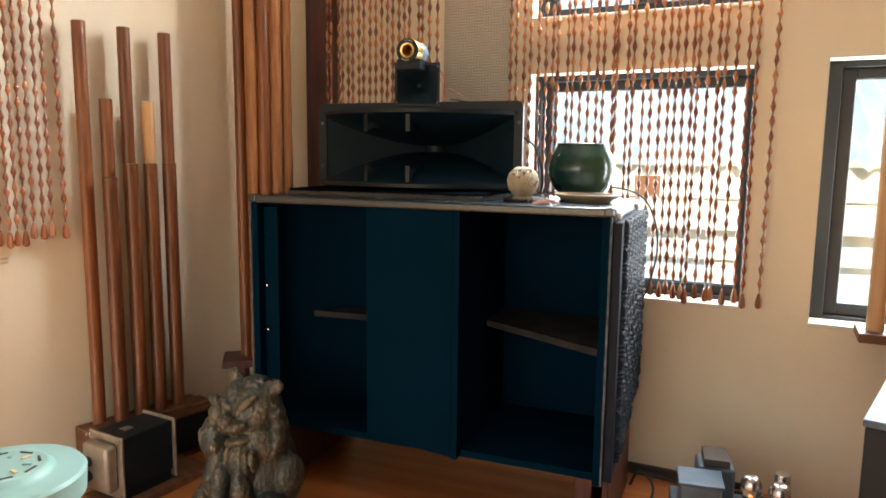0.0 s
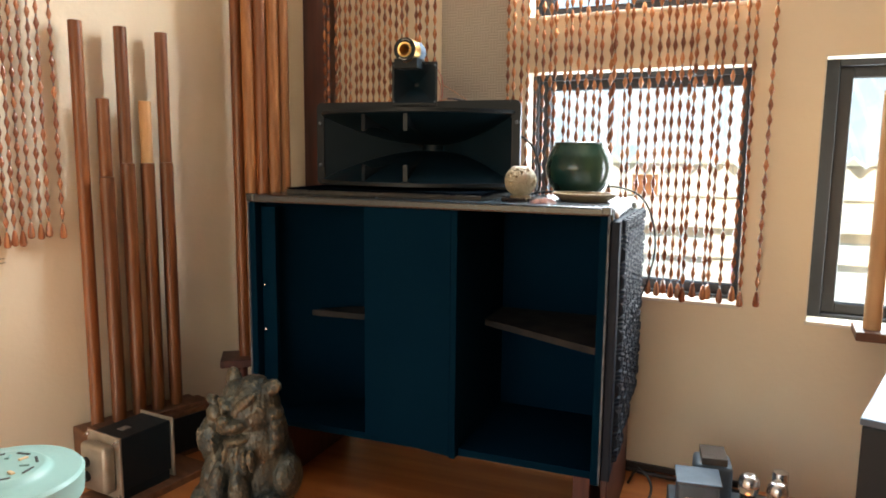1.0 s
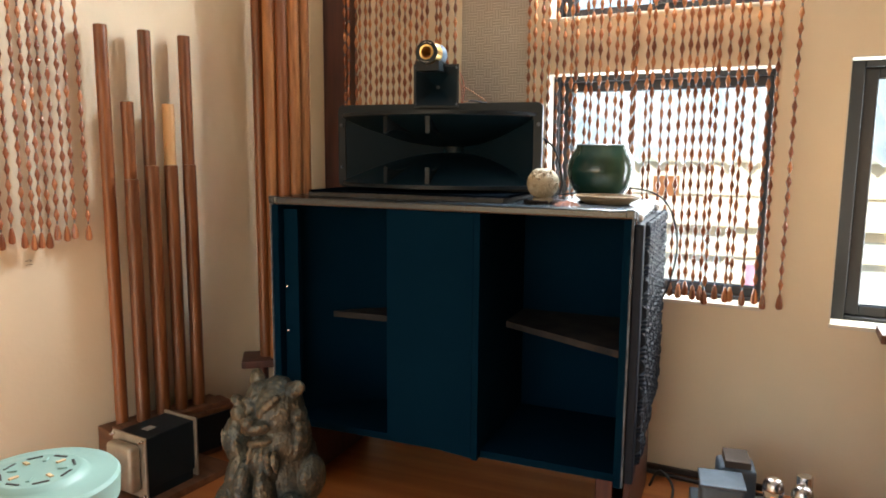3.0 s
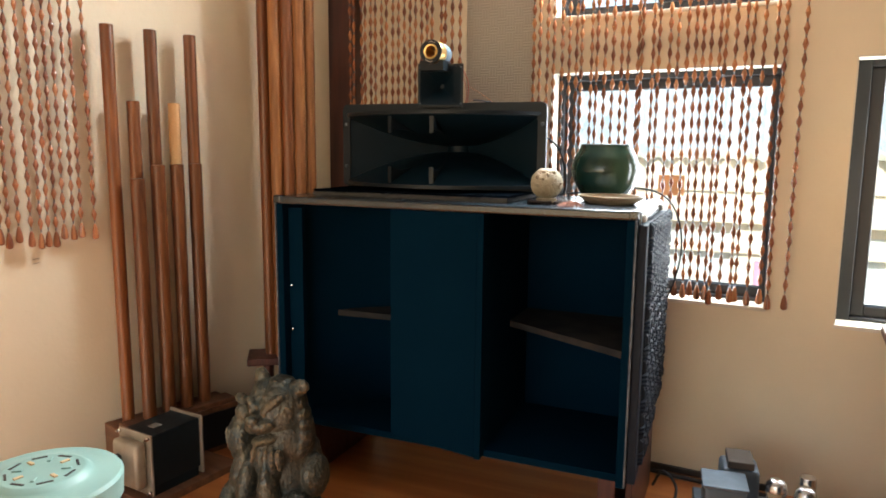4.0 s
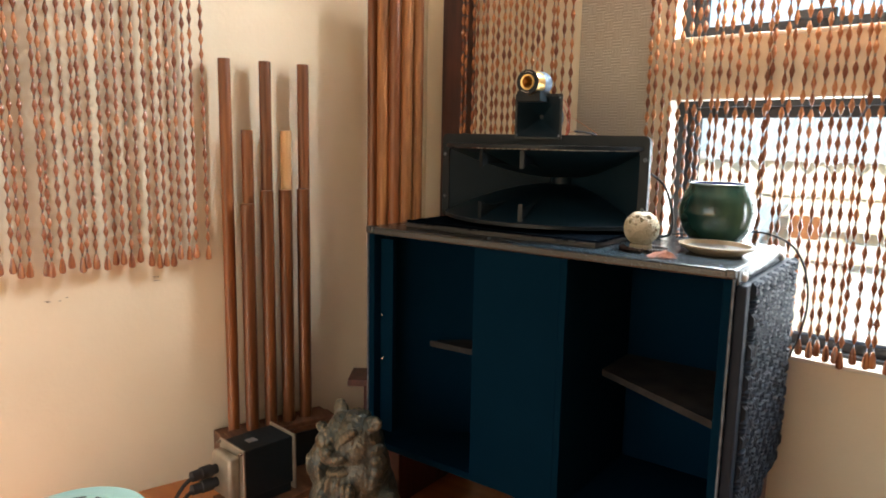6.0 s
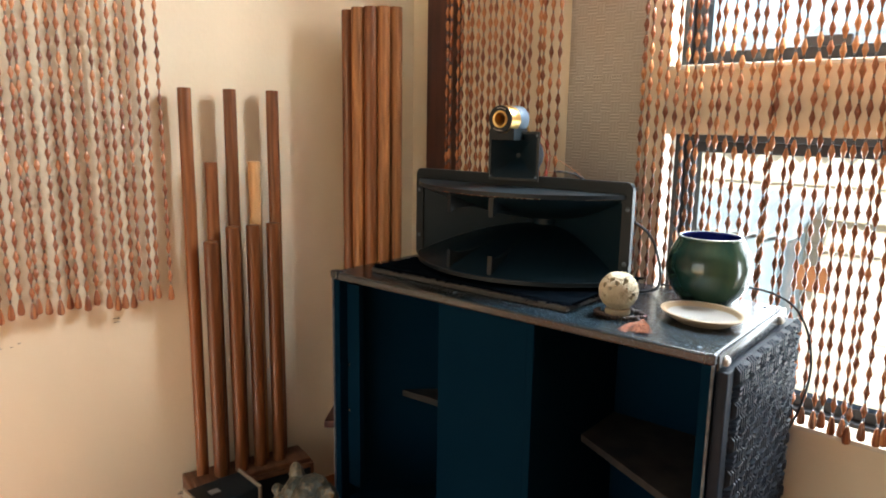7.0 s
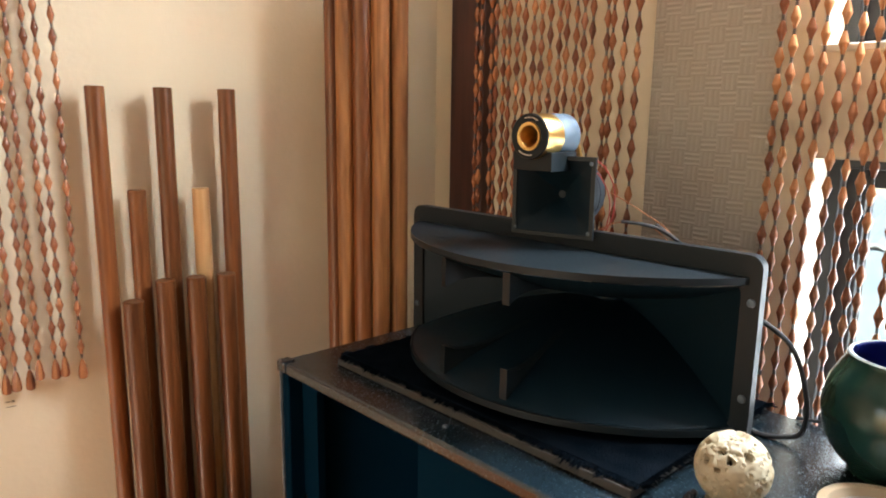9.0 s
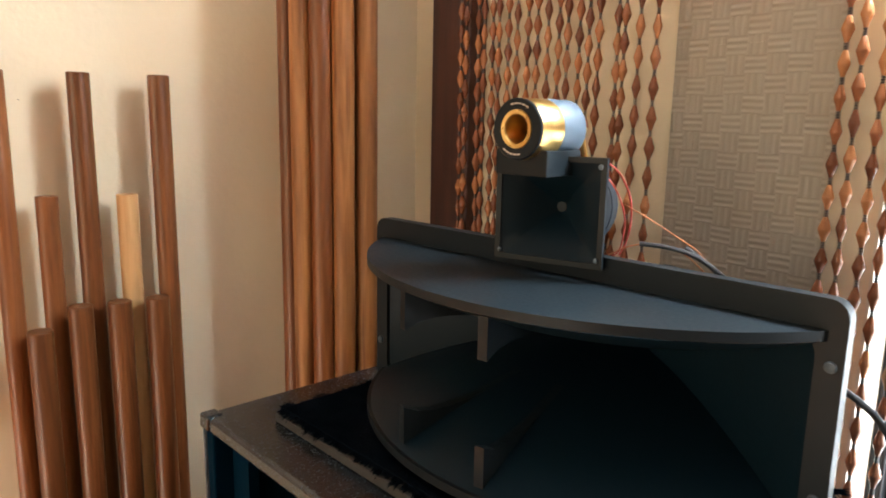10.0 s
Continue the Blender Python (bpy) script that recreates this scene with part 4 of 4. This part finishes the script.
# ---- things on the cabinet ----
def green_pot():
    p = thing("pot", "round dark green glazed pot with a blue inside", "pot", pose(-0.350, 2.110, CT))
    r = 0.0945
    out = [(0.050, 0.0), (0.056, 0.002), (0.058, 0.008), (0.072, 0.022), (0.087, 0.045), (r, 0.075), (r, 0.092), (0.089, 0.118), (0.078, 0.140), (0.072, 0.152), (0.0715, 0.157)]
    inn = [(0.0715, 0.157), (0.069, 0.159), (0.0655, 0.158), (0.066, 0.150), (0.080, 0.118), (0.086, 0.085), (0.080, 0.045), (0.05, 0.015), (0, 0.012)]
    part("body", lathed(eased(out), 64, closed=False), M_GLAZE, p, "", True)
    part("rim", lathed(inn[:3], 48, closed=False), M_RIM, p, "pale glazed rim", True)
    part("inside", lathed(eased(inn[2:]), 48, closed=False), M_BLUE, p, "deep blue glazed inside", True)
    part("foot", lathed([(0.0, 0.0005), (0.05, 0.0)], 48, closed=False), M_GLAZE, p)
    return p


green_pot()


def dish():
    d = thing("dish", "oval cream ceramic dish with a pale glazed inside", "dish", pose(-0.300, 1.945, CT, 0, 0, -28))
    sq = Matrix.Diagonal((1.10, 0.92, 1, 1))
    part("body", lathed([(0.0, 0.0005), (0.055, 0.0), (0.060, 0.003), (0.078, 0.013), (0.0845, 0.019), (0.0855, 0.0215), (0.083, 0.0225), (0.0765, 0.0212), (0.0715, 0.0128)], 48, sq, False), M_DISH, d, "", True)
    part("glaze", lathed([(0.0715, 0.0128), (0.064, 0.0080), (0.0, 0.0062)], 48, sq, False), M_DISHIN, d, "pale glazed inside", True)
    for x, y, r in ((-0.012, -0.034, 0.007), (0.004, -0.040, 0.005), (0.022, -0.036, 0.0045)):
        part("painted_mark", lathed([(0, 0.0003), (r, 0.0), (r * 0.9, -0.001)], 12, pose(x, y, 0.0084, 3, 0, 20) @ Matrix.Diagonal((1.6, 0.6, 1, 1)), False), M_TEAL, d, "faded teal brush mark")
    return d


dish()


def carved_ball():
    b = thing("carved_ball", "pale carved openwork soapstone ball on a ring foot", "ornament", pose(-0.458, 1.872, CT))
    R, zc = 0.0425, 0.053
    prof = [(0.0, 0.001), (0.024, 0.0005), (0.027, 0.003), (0.0275, 0.009), (0.026, 0.014)]
    part("foot", lathed(prof + [(0.0, 0.0145)], 32), M_STONE, b, "ring foot", True)
    bm = bmesh.new()
    bmesh.ops.create_icosphere(bm, subdivisions=5, radius=R)
    rng = random.Random(21)
    holes = []
    for k in range(22):
        z = rng.uniform(-0.30, 0.72)
        a = rng.uniform(0, 2 * math.pi)
        s = math.sqrt(1 - z * z)
        holes.append((Vector((s * math.cos(a), s * math.sin(a), z)), rng.uniform(0.075, 0.13), Vector((rng.uniform(-1, 1), rng.uniform(-1, 1), rng.uniform(-1, 1))).normalized()))
    dark = []
    for v in bm.verts:
        d = v.co.normalized()
        n = 0.5 * noise.noise(d * 5.5) + 0.3 * noise.noise(d * 11)
        k = R * (1 + 0.025 * n - 0.07 * max(0.0, 0.16 - abs(noise.noise(d * 6 + Vector((3, 1, 7))))) / 0.16)
        for c, w, ax in holes:
            q = d - c
            e = math.sqrt(max(0, q.length_squared + 2.2 * q.dot(ax) ** 2))
            if e < w:
                k -= R * 0.30 * min(1, (w - e) / (w * 0.35))
        if d.z > 0.93:
            k -= R * 0.12 * min(1, (d.z - 0.93) / 0.03)
        v.co = d * k
        v.co.z += zc
    # Dents are coloured dark for the shade inside the openwork.
    for f in bm.faces:
        if (f.calc_center_median() - Vector((0, 0, zc))).length < R * 0.80:
            f.material_index = 1
    part("ball", bm, [M_STONE, M_STONE_SHADE], b, "", True)
    return b


carved_ball()


def prayer_beads():
    p = thing("prayer_beads", "dark wooden prayer beads with a rust-red silk tassel", "prayer beads", pose(-0.455, 1.868, CT))
    me = mesh_of("bead", lathed([(0.0010, -0.0048), (0.0035, -0.0034), (0.0049, 0), (0.0035, 0.0034), (0.0010, 0.0048)], 12), M_DKBEAD, True)
    for k in range(30):
        a = radians(-178 + k * 9.4)
        r = 0.044 + 0.004 * math.sin(k * 0.7)
        shared("bead", me, p, pose(r * math.cos(a) * (1.25 if -60 < math.degrees(a) < 60 else 1.0), r * math.sin(a), 0.0050 + (0.001 if k % 3 == 0 else 0)))
    for k in range(7):
        shared("bead", me, p, pose(0.048 + 0.0045 * k, -0.012 - 0.0055 * k, 0.0050))
    rng = random.Random(6)
    bm = bmesh.new()
    for lock in range(7):
        turn = -75 + (-26, -17, -9, 0, 8, 17, 25)[lock]
        reach = rng.uniform(0.054, 0.078)
        for k in range(13):
            a = radians(turn + rng.uniform(-3.5, 3.5))
            L = reach + rng.uniform(-0.006, 0.004)
            s = Vector((0.074 + rng.uniform(-0.003, 0.003), -0.040, 0.006 + rng.uniform(0, 0.004)))
            e = s + Vector((L * math.cos(a), L * math.sin(a), 0))
            e.z = 0.001 + rng.uniform(0, 0.004)
            mid = (s + e) / 2 + Vector((rng.uniform(-0.002, 0.002), 0, 0.005))
            tube(bm, [s, mid, e], 0.00045, 4, 3)
    lathe(bm, [(0.002, -0.005), (0.005, -0.004), (0.0055, 0.004), (0.003, 0.007)], 12, pose(0.073, -0.036, 0.0075, 80, 0, 15))
    part("tassel", bm, M_RUST, p, "rust-red silk tassel", True)
    return p


prayer_beads()

# brown card on the window's glass
card = part("card", boxed(-0.345, 0.103, 0.880, -0.265, 0.1115, 0.945, bevel=0.002), M_TAG, None, "small brown card stuck to the window glass")
card.matrix_world = WIN
tagged(card, "", "card")


# ---- floor things ----
def lion_statue():
    bm = bmesh.new()

    def blob(x, y, z, rx, ry=None, rz=None, turn=(0, 0, 0)):
        ry, rz = ry or rx, rz or rx
        m = pose(x, y, z, *turn) @ Matrix.Diagonal((rx, ry, rz, 1))
        bmesh.ops.create_icosphere(bm, subdivisions=3, radius=1, matrix=m)

    blob(0.015, 0.02, 0.05, 0.150, 0.125, 0.075)         # rock
    blob(0.04, 0.04, 0.16, 0.115, 0.11, 0.14)            # body
    blob(0.045, 0.02, 0.26, 0.100, 0.09, 0.105)
    blob(0.03, -0.05, 0.215, 0.060, 0.05, 0.065)         # chest
    blob(0.045, 0.0, 0.345, 0.090, 0.080, 0.076)         # head
    blob(0.010, -0.072, 0.312, 0.060, 0.038, 0.022, (0, -10, 0))    # upper jaw
    blob(0.018, -0.062, 0.272, 0.052, 0.036, 0.016, (0, -12, 0))    # lower jaw
    blob(-0.004, -0.104, 0.330, 0.024, 0.016, 0.014)     # nose
    blob(0.055, -0.068, 0.372, 0.058, 0.020, 0.013, (0, -32, 0))    # brow
    blob(-0.020, -0.066, 0.366, 0.032, 0.018, 0.012, (0, 28, 0))
    blob(0.030, -0.080, 0.350, 0.011)                    # eyes
    blob(-0.022, -0.078, 0.348, 0.010)
    blob(-0.012, -0.005, 0.350, 0.066, 0.066, 0.070)
    blob(-0.040, 0.0, 0.412, 0.030, 0.020, 0.034, (0, -15, 0))      # ears
    blob(0.118, -0.01, 0.408, 0.042, 0.018, 0.022, (0, -14, 0))
    blob(0.128, -0.018, 0.404, 0.016, 0.014, 0.012)
    blob(0.045, 0.0, 0.415, 0.045, 0.04, 0.016)
    for k in range(11):                                  # curls of the mane
        a = radians(-70 + k * 16)
        blob(0.045 + 0.096 * math.cos(a), 0.0, 0.295 + 0.095 * math.sin(a), 0.021, 0.034, 0.021)
    for k in range(5):                                   # folds under the chin
        blob(-0.01 + 0.026 * k, -0.086, 0.232 - 0.006 * (k % 2), 0.011, 0.016, 0.030, (0, 12 - 6 * k, 0))
    for x, lean in ((-0.045, 10), (0.045, -4)):          # forelegs and paws
        blob(x, -0.085, 0.130, 0.036, 0.040, 0.095, (0, lean, 0))
        blob(x - 0.012, -0.118, 0.035, 0.044, 0.050, 0.030)
        for k in (-1, 0, 1):
            blob(x - 0.012 + k * 0.024, -0.158, 0.028, 0.013, 0.018, 0.018)
    blob(0.130, -0.055, 0.075, 0.064, 0.062, 0.068)      # pierced ball under the paw
    for k in range(12):
        a, b = radians(30 * k), radians(-35 + 70 * (k % 3) / 2)
        blob(0.130 + 0.062 * math.cos(a) * math.cos(b), -0.055 - 0.062 * abs(math.sin(a)) * math.cos(b), 0.075 + 0.066 * math.sin(b), 0.015)
    blob(0.150, 0.03, 0.16, 0.045, 0.06, 0.06)           # haunch
    blob(-0.120, -0.008, 0.240, 0.056, 0.056, 0.072, (0, -8, 0))    # cub
    for k in range(5):
        blob(-0.150 + 0.015 * k, -0.050, 0.248 - 0.003 * k, 0.0085, 0.012, 0.034, (0, -10, 0))
    blob(-0.108, -0.012, 0.316, 0.034, 0.032, 0.030)
    blob(-0.120, -0.012, 0.352, 0.028, 0.020, 0.013, (0, 14, 0))
    blob(-0.105, -0.02, 0.15, 0.050, 0.06, 0.095, (0, 22, 0))
    blob(-0.135, -0.04, 0.06, 0.055, 0.07, 0.075)
    ob = part("lion_statue", bm, M_BRONZE, None, "weathered dark bronze guardian lion statue with a cub, gold highlights coloured onto ridges", True)
    tagged(ob, "", "statue")
    ob.matrix_world = pose(-1.09, 1.51, 0) @ Matrix.Diagonal((0.76, 0.82, 1.0, 1))
    re = ob.modifiers.new("merge", "REMESH")
    re.mode, re.voxel_size, re.use_smooth_shade = "VOXEL", 0.0038, True
    for size, strength in ((0.030, 0.004), (0.012, 0.006), (0.006, 0.004)):
        tex = bpy.data.textures.new("carving", "CLOUDS")
        tex.noise_scale, tex.noise_depth = size, 2
        d = ob.modifiers.new("carve", "DISPLACE")
        d.texture, d.strength, d.mid_level = tex, strength, 0.5
    return ob


lion_statue()


def field_supply():
    f = thing("power_unit", "black transformer box with an aged silver end cap and plugs", "power supply", pose(-1.60, 1.475, 0, 0, 0, -7))
    part("board", boxed(-0.02, -0.03, 0, 0.155, 0.30, 0.022, bevel=0.003), M_BASEWOOD, f, "wooden board")
    part("body", boxed(0.0, 0.0, 0.052, 0.125, 0.17, 0.205, bevel=0.003), M_PANEL, f, "black box")
    for y0, y1 in ((-0.008, -0.0005), (0.1705, 0.178)):
        part("end_plate", boxed(-0.008, y0, 0.030, 0.133, y1, 0.212, bevel=0.002), M_SILVER, f, "aged silver plate")
    part("foot_block", boxed(0.005, 0.005, 0.0225, 0.12, 0.165, 0.0515), M_PANEL, f)
    part("end_cap", boxed(0.008, -0.045, 0.055, 0.117, -0.0085, 0.192, bevel=0.012, segments=3), M_SILVER, f, "pressed silver end cap", True)
    for x in (0.0, 0.125):
        for z in (0.04, 0.202):
            part("bolt", lathed([(0.006, 0), (0.006, 0.006), (0.003, 0.007), (0.003, 0.014), (0, 0.015)], 10, pose(x, -0.0082, z, 90)), M_CHROME, f, "", True)
    for z in (0.098, 0.140):
        bm = lathed([(0.015, 0), (0.015, 0.016), (0.0195, 0.018), (0.0195, 0.050), (0.016, 0.052), (0.016, 0.080), (0.006, 0.085)], 16, pose(0.04, -0.0455, z, 90))
        part("plug", bm, M_RUBBER, f, "black round plug", True)
    part("label_plate", boxed(0.052, 0.045, 0.2052, 0.078, 0.075, 0.2075), M_LABEL, f, "small grey plate")
    return f


field_supply()
cable("power_cable", "black cable from the transformer box across the floor", [(-1.575, 1.365, 0.14), (-1.55, 1.30, 0.135), (-1.50, 1.22, 0.10), (-1.42, 1.10, 0.03), (-1.3, 0.95, 0.008), (-1.1, 0.75, 0.008)], 0.006, M_RUBBER)
cable("power_cable", "black cable from the transformer box across the floor", [(-1.575, 1.365, 0.098), (-1.56, 1.31, 0.09), (-1.52, 1.25, 0.04), (-1.46, 1.16, 0.008), (-1.35, 0.98, 0.008), (-1.2, 0.75, 0.008)], 0.006, M_RUBBER)


def mint_stand():
    s = thing("round_stand", "mint-green enamelled round stand with a slotted raised hub", "stand", pose(-0.872, 0.695, 0) @ Matrix.Diagonal((0.93, 0.93, 1.0, 1)))
    zt = 0.555
    part("disc", lathed([(0.0, zt - 0.042), (0.100, zt - 0.042), (0.112, zt - 0.038), (0.114, zt - 0.006), (0.110, zt - 0.001), (0.104, zt), (0.074, zt), (0.068, zt + 0.004), (0.062, zt + 0.0095), (0.058, zt + 0.010), (0.0, zt + 0.010)], 56), M_MINT, s, "", True)
    for k in range(8):
        a = k * 45 + 12
        part("slot", box(bmesh.new(), 0.047, -0.011, zt + 0.0101, 0.051, 0.011, zt + 0.0112, bevel=0.0003, segments=1, m=pose(0, 0, 0, 0, 0, a)), M_SLOT, s, "dark narrow slot")
        part("pin", box(bmesh.new(), 0.028, -0.003, zt + 0.0101, 0.042, 0.003, zt + 0.0125, bevel=0.001, m=pose(0, 0, 0, 0, 0, a + 22)), M_TAN if k % 2 else M_MINT, s, "tan rib" if k % 2 else "")
    for k in range(3):
        a = radians(30 + 120 * k)
        part("leg", rod(bmesh.new(), (0.085 * math.cos(a), 0.085 * math.sin(a), zt - 0.043), (0.11 * math.cos(a), 0.11 * math.sin(a), 0.0), 0.009), M_CHROME, s, "thin steel leg", True)
    return s


mint_stand()


def tube_amplifier():
    a = thing("tube_amplifier", "tube amplifier with steel transformers and glass tubes", "amplifier", pose(-0.005, 1.86, -0.045, 0, 0, 6))
    part("chassis", boxed(-0.03, -0.10, 0.055, 0.36, 0.20, 0.125, bevel=0.004), M_STEEL, a)
    for x in (-0.01, 0.33):
        for y in (-0.08, 0.18):
            part("foot", lathed([(0.012, 0.0455), (0.014, 0.0545)], 14, pose(x, y, 0)), M_RUBBER, a)
    part("transformer", boxed(-0.018, -0.04, 0.126, 0.082, 0.045, 0.240, bevel=0.008, segments=3), M_STEEL, a, "steel cased transformer", True)
    part("transformer_lid", boxed(-0.022, -0.048, 0.2405, 0.086, 0.053, 0.249, bevel=0.002), M_STEEL, a, "lighter steel lid")
    part("name_plate", boxed(0.0, -0.0435, 0.185, 0.065, -0.0405, 0.208, bevel=0.001), M_CHROME, a, "bright plate")
    part("output_transformer", boxed(0.03, 0.070, 0.126, 0.125, 0.165, 0.248, bevel=0.012, segments=3), M_STEEL, a, "steel output transformer", True)
    part("core", boxed(0.046, 0.072, 0.2485, 0.110, 0.163, 0.268, bevel=0.002), M_CORE, a, "laminated core")
    for x, y, h in ((0.148, -0.02, 0.128), (0.208, -0.045, 0.128)):
        t = part("tube", lathed(eased([(0.017, 0), (0.020, 0.012), (0.0215, 0.04), (0.0195, h - 0.056), (0.0235, h - 0.040), (0.025, h - 0.026), (0.0215, h - 0.010), (0.012, h - 0.001), (0, h)], 3), 24, pose(x, y, 0.15)), M_TUBE, a, "glass tube with a silvered top", True)
        part("getter", lathed(eased([(0.0232, h - 0.030), (0.0236, h - 0.026), (0.0203, h - 0.0115), (0.0115, h - 0.003), (0, h - 0.002)], 3), 24, pose(x, y, 0.15), False), M_CHROME, t, "silvered top", True)
        part("filament", lathed([(0.003, 0.03), (0.003, h - 0.045)], 8, pose(x, y, 0.15)), M_GLOW, t, "glowing filament")
        part("plates", boxed(x - 0.011, y - 0.006, 0.162, x + 0.011, y + 0.006, 0.15 + h - 0.05, bevel=0.002), M_ALU, t, "grey plates")
        part("tube_base", lathed([(0.018, 0), (0.018, 0.0245)], 20, pose(x, y, 0.1255)), M_RUBBER, t)
    part("capacitor", lathed([(0.0195, 0), (0.0195, 0.132), (0.018, 0.135), (0, 0.135)], 24, pose(0.232, 0.055, 0.1255)), M_CHROME, a, "polished metal capacitor", True)
    return a


tube_amplifier()


def side_speaker():
    s = thing("small_cabinet", "glossy black box cabinet beside the window", "cabinet", pose(0.25, 1.20, 0, 0, 0, -17))
    part("body", boxed(0, 0, 0.01, 0.34, 0.30, 0.617, bevel=0.003), M_PANEL, s, "black body")
    # The grey-blue puts the window's reflection into the top's colour.
    part("top", boxed(-0.003, -0.003, 0.6175, 0.343, 0.303, 0.629, bevel=0.002), M_SKYTOP, s, "smooth top, blue sky reflection in its colour")
    for x in (0.03, 0.31):
        for y in (0.03, 0.27):
            part("foot", lathed([(0.012, 0), (0.012, 0.0098)], 12, pose(x, y, 0)), M_RUBBER, s)
    return s


side_speaker()
knob = part("remote_control", boxed(0.315, 1.25, 0.6295, 0.365, 1.39, 0.645, bevel=0.006), M_RUBBER, None, "black remote control lying on the cabinet", True)
tagged(knob, "", "remote")


def wooden_stick():
    s = thing("pole_stand", "pale round wooden pole on a small brown board by the window", "pole stand", WIN @ pose(0.338, -0.10, 0.014))
    part("board", boxed(-0.045, -0.05, 0.515, 0.18, 0.09, 0.54, bevel=0.003), M_BASEWOOD, s, "brown wooden board")
    part("post", boxed(0.06, -0.02, -0.014, 0.10, 0.02, 0.5145, bevel=0.003), M_BASEWOOD, s)
    for x in (-0.005, 0.05):
        p = part("pole", pole_bm(0.0215, 0.62), M_PALEWOOD, s, "pale wooden pole", True)
        p.matrix_basis = pose(x, 0.0, 0.541)
    return s


wooden_stick()
cable("floor_cable", "black cable lying on the floor behind the cabinet", [(-0.17, 2.12, 0.03), (-0.14, 2.10, 0.09), (-0.10, 2.08, 0.05), (-0.12, 2.0, 0.008), (-0.19, 1.9, 0.008)], 0.004, M_RUBBER)
cable("floor_cable", "black cable lying along the foot of the wall", [(-0.20, 2.26, 0.012), (-0.05, 2.24, 0.012), (0.1, 2.23, 0.012), (0.3, 2.2, 0.012)], 0.007, M_RUBBER)
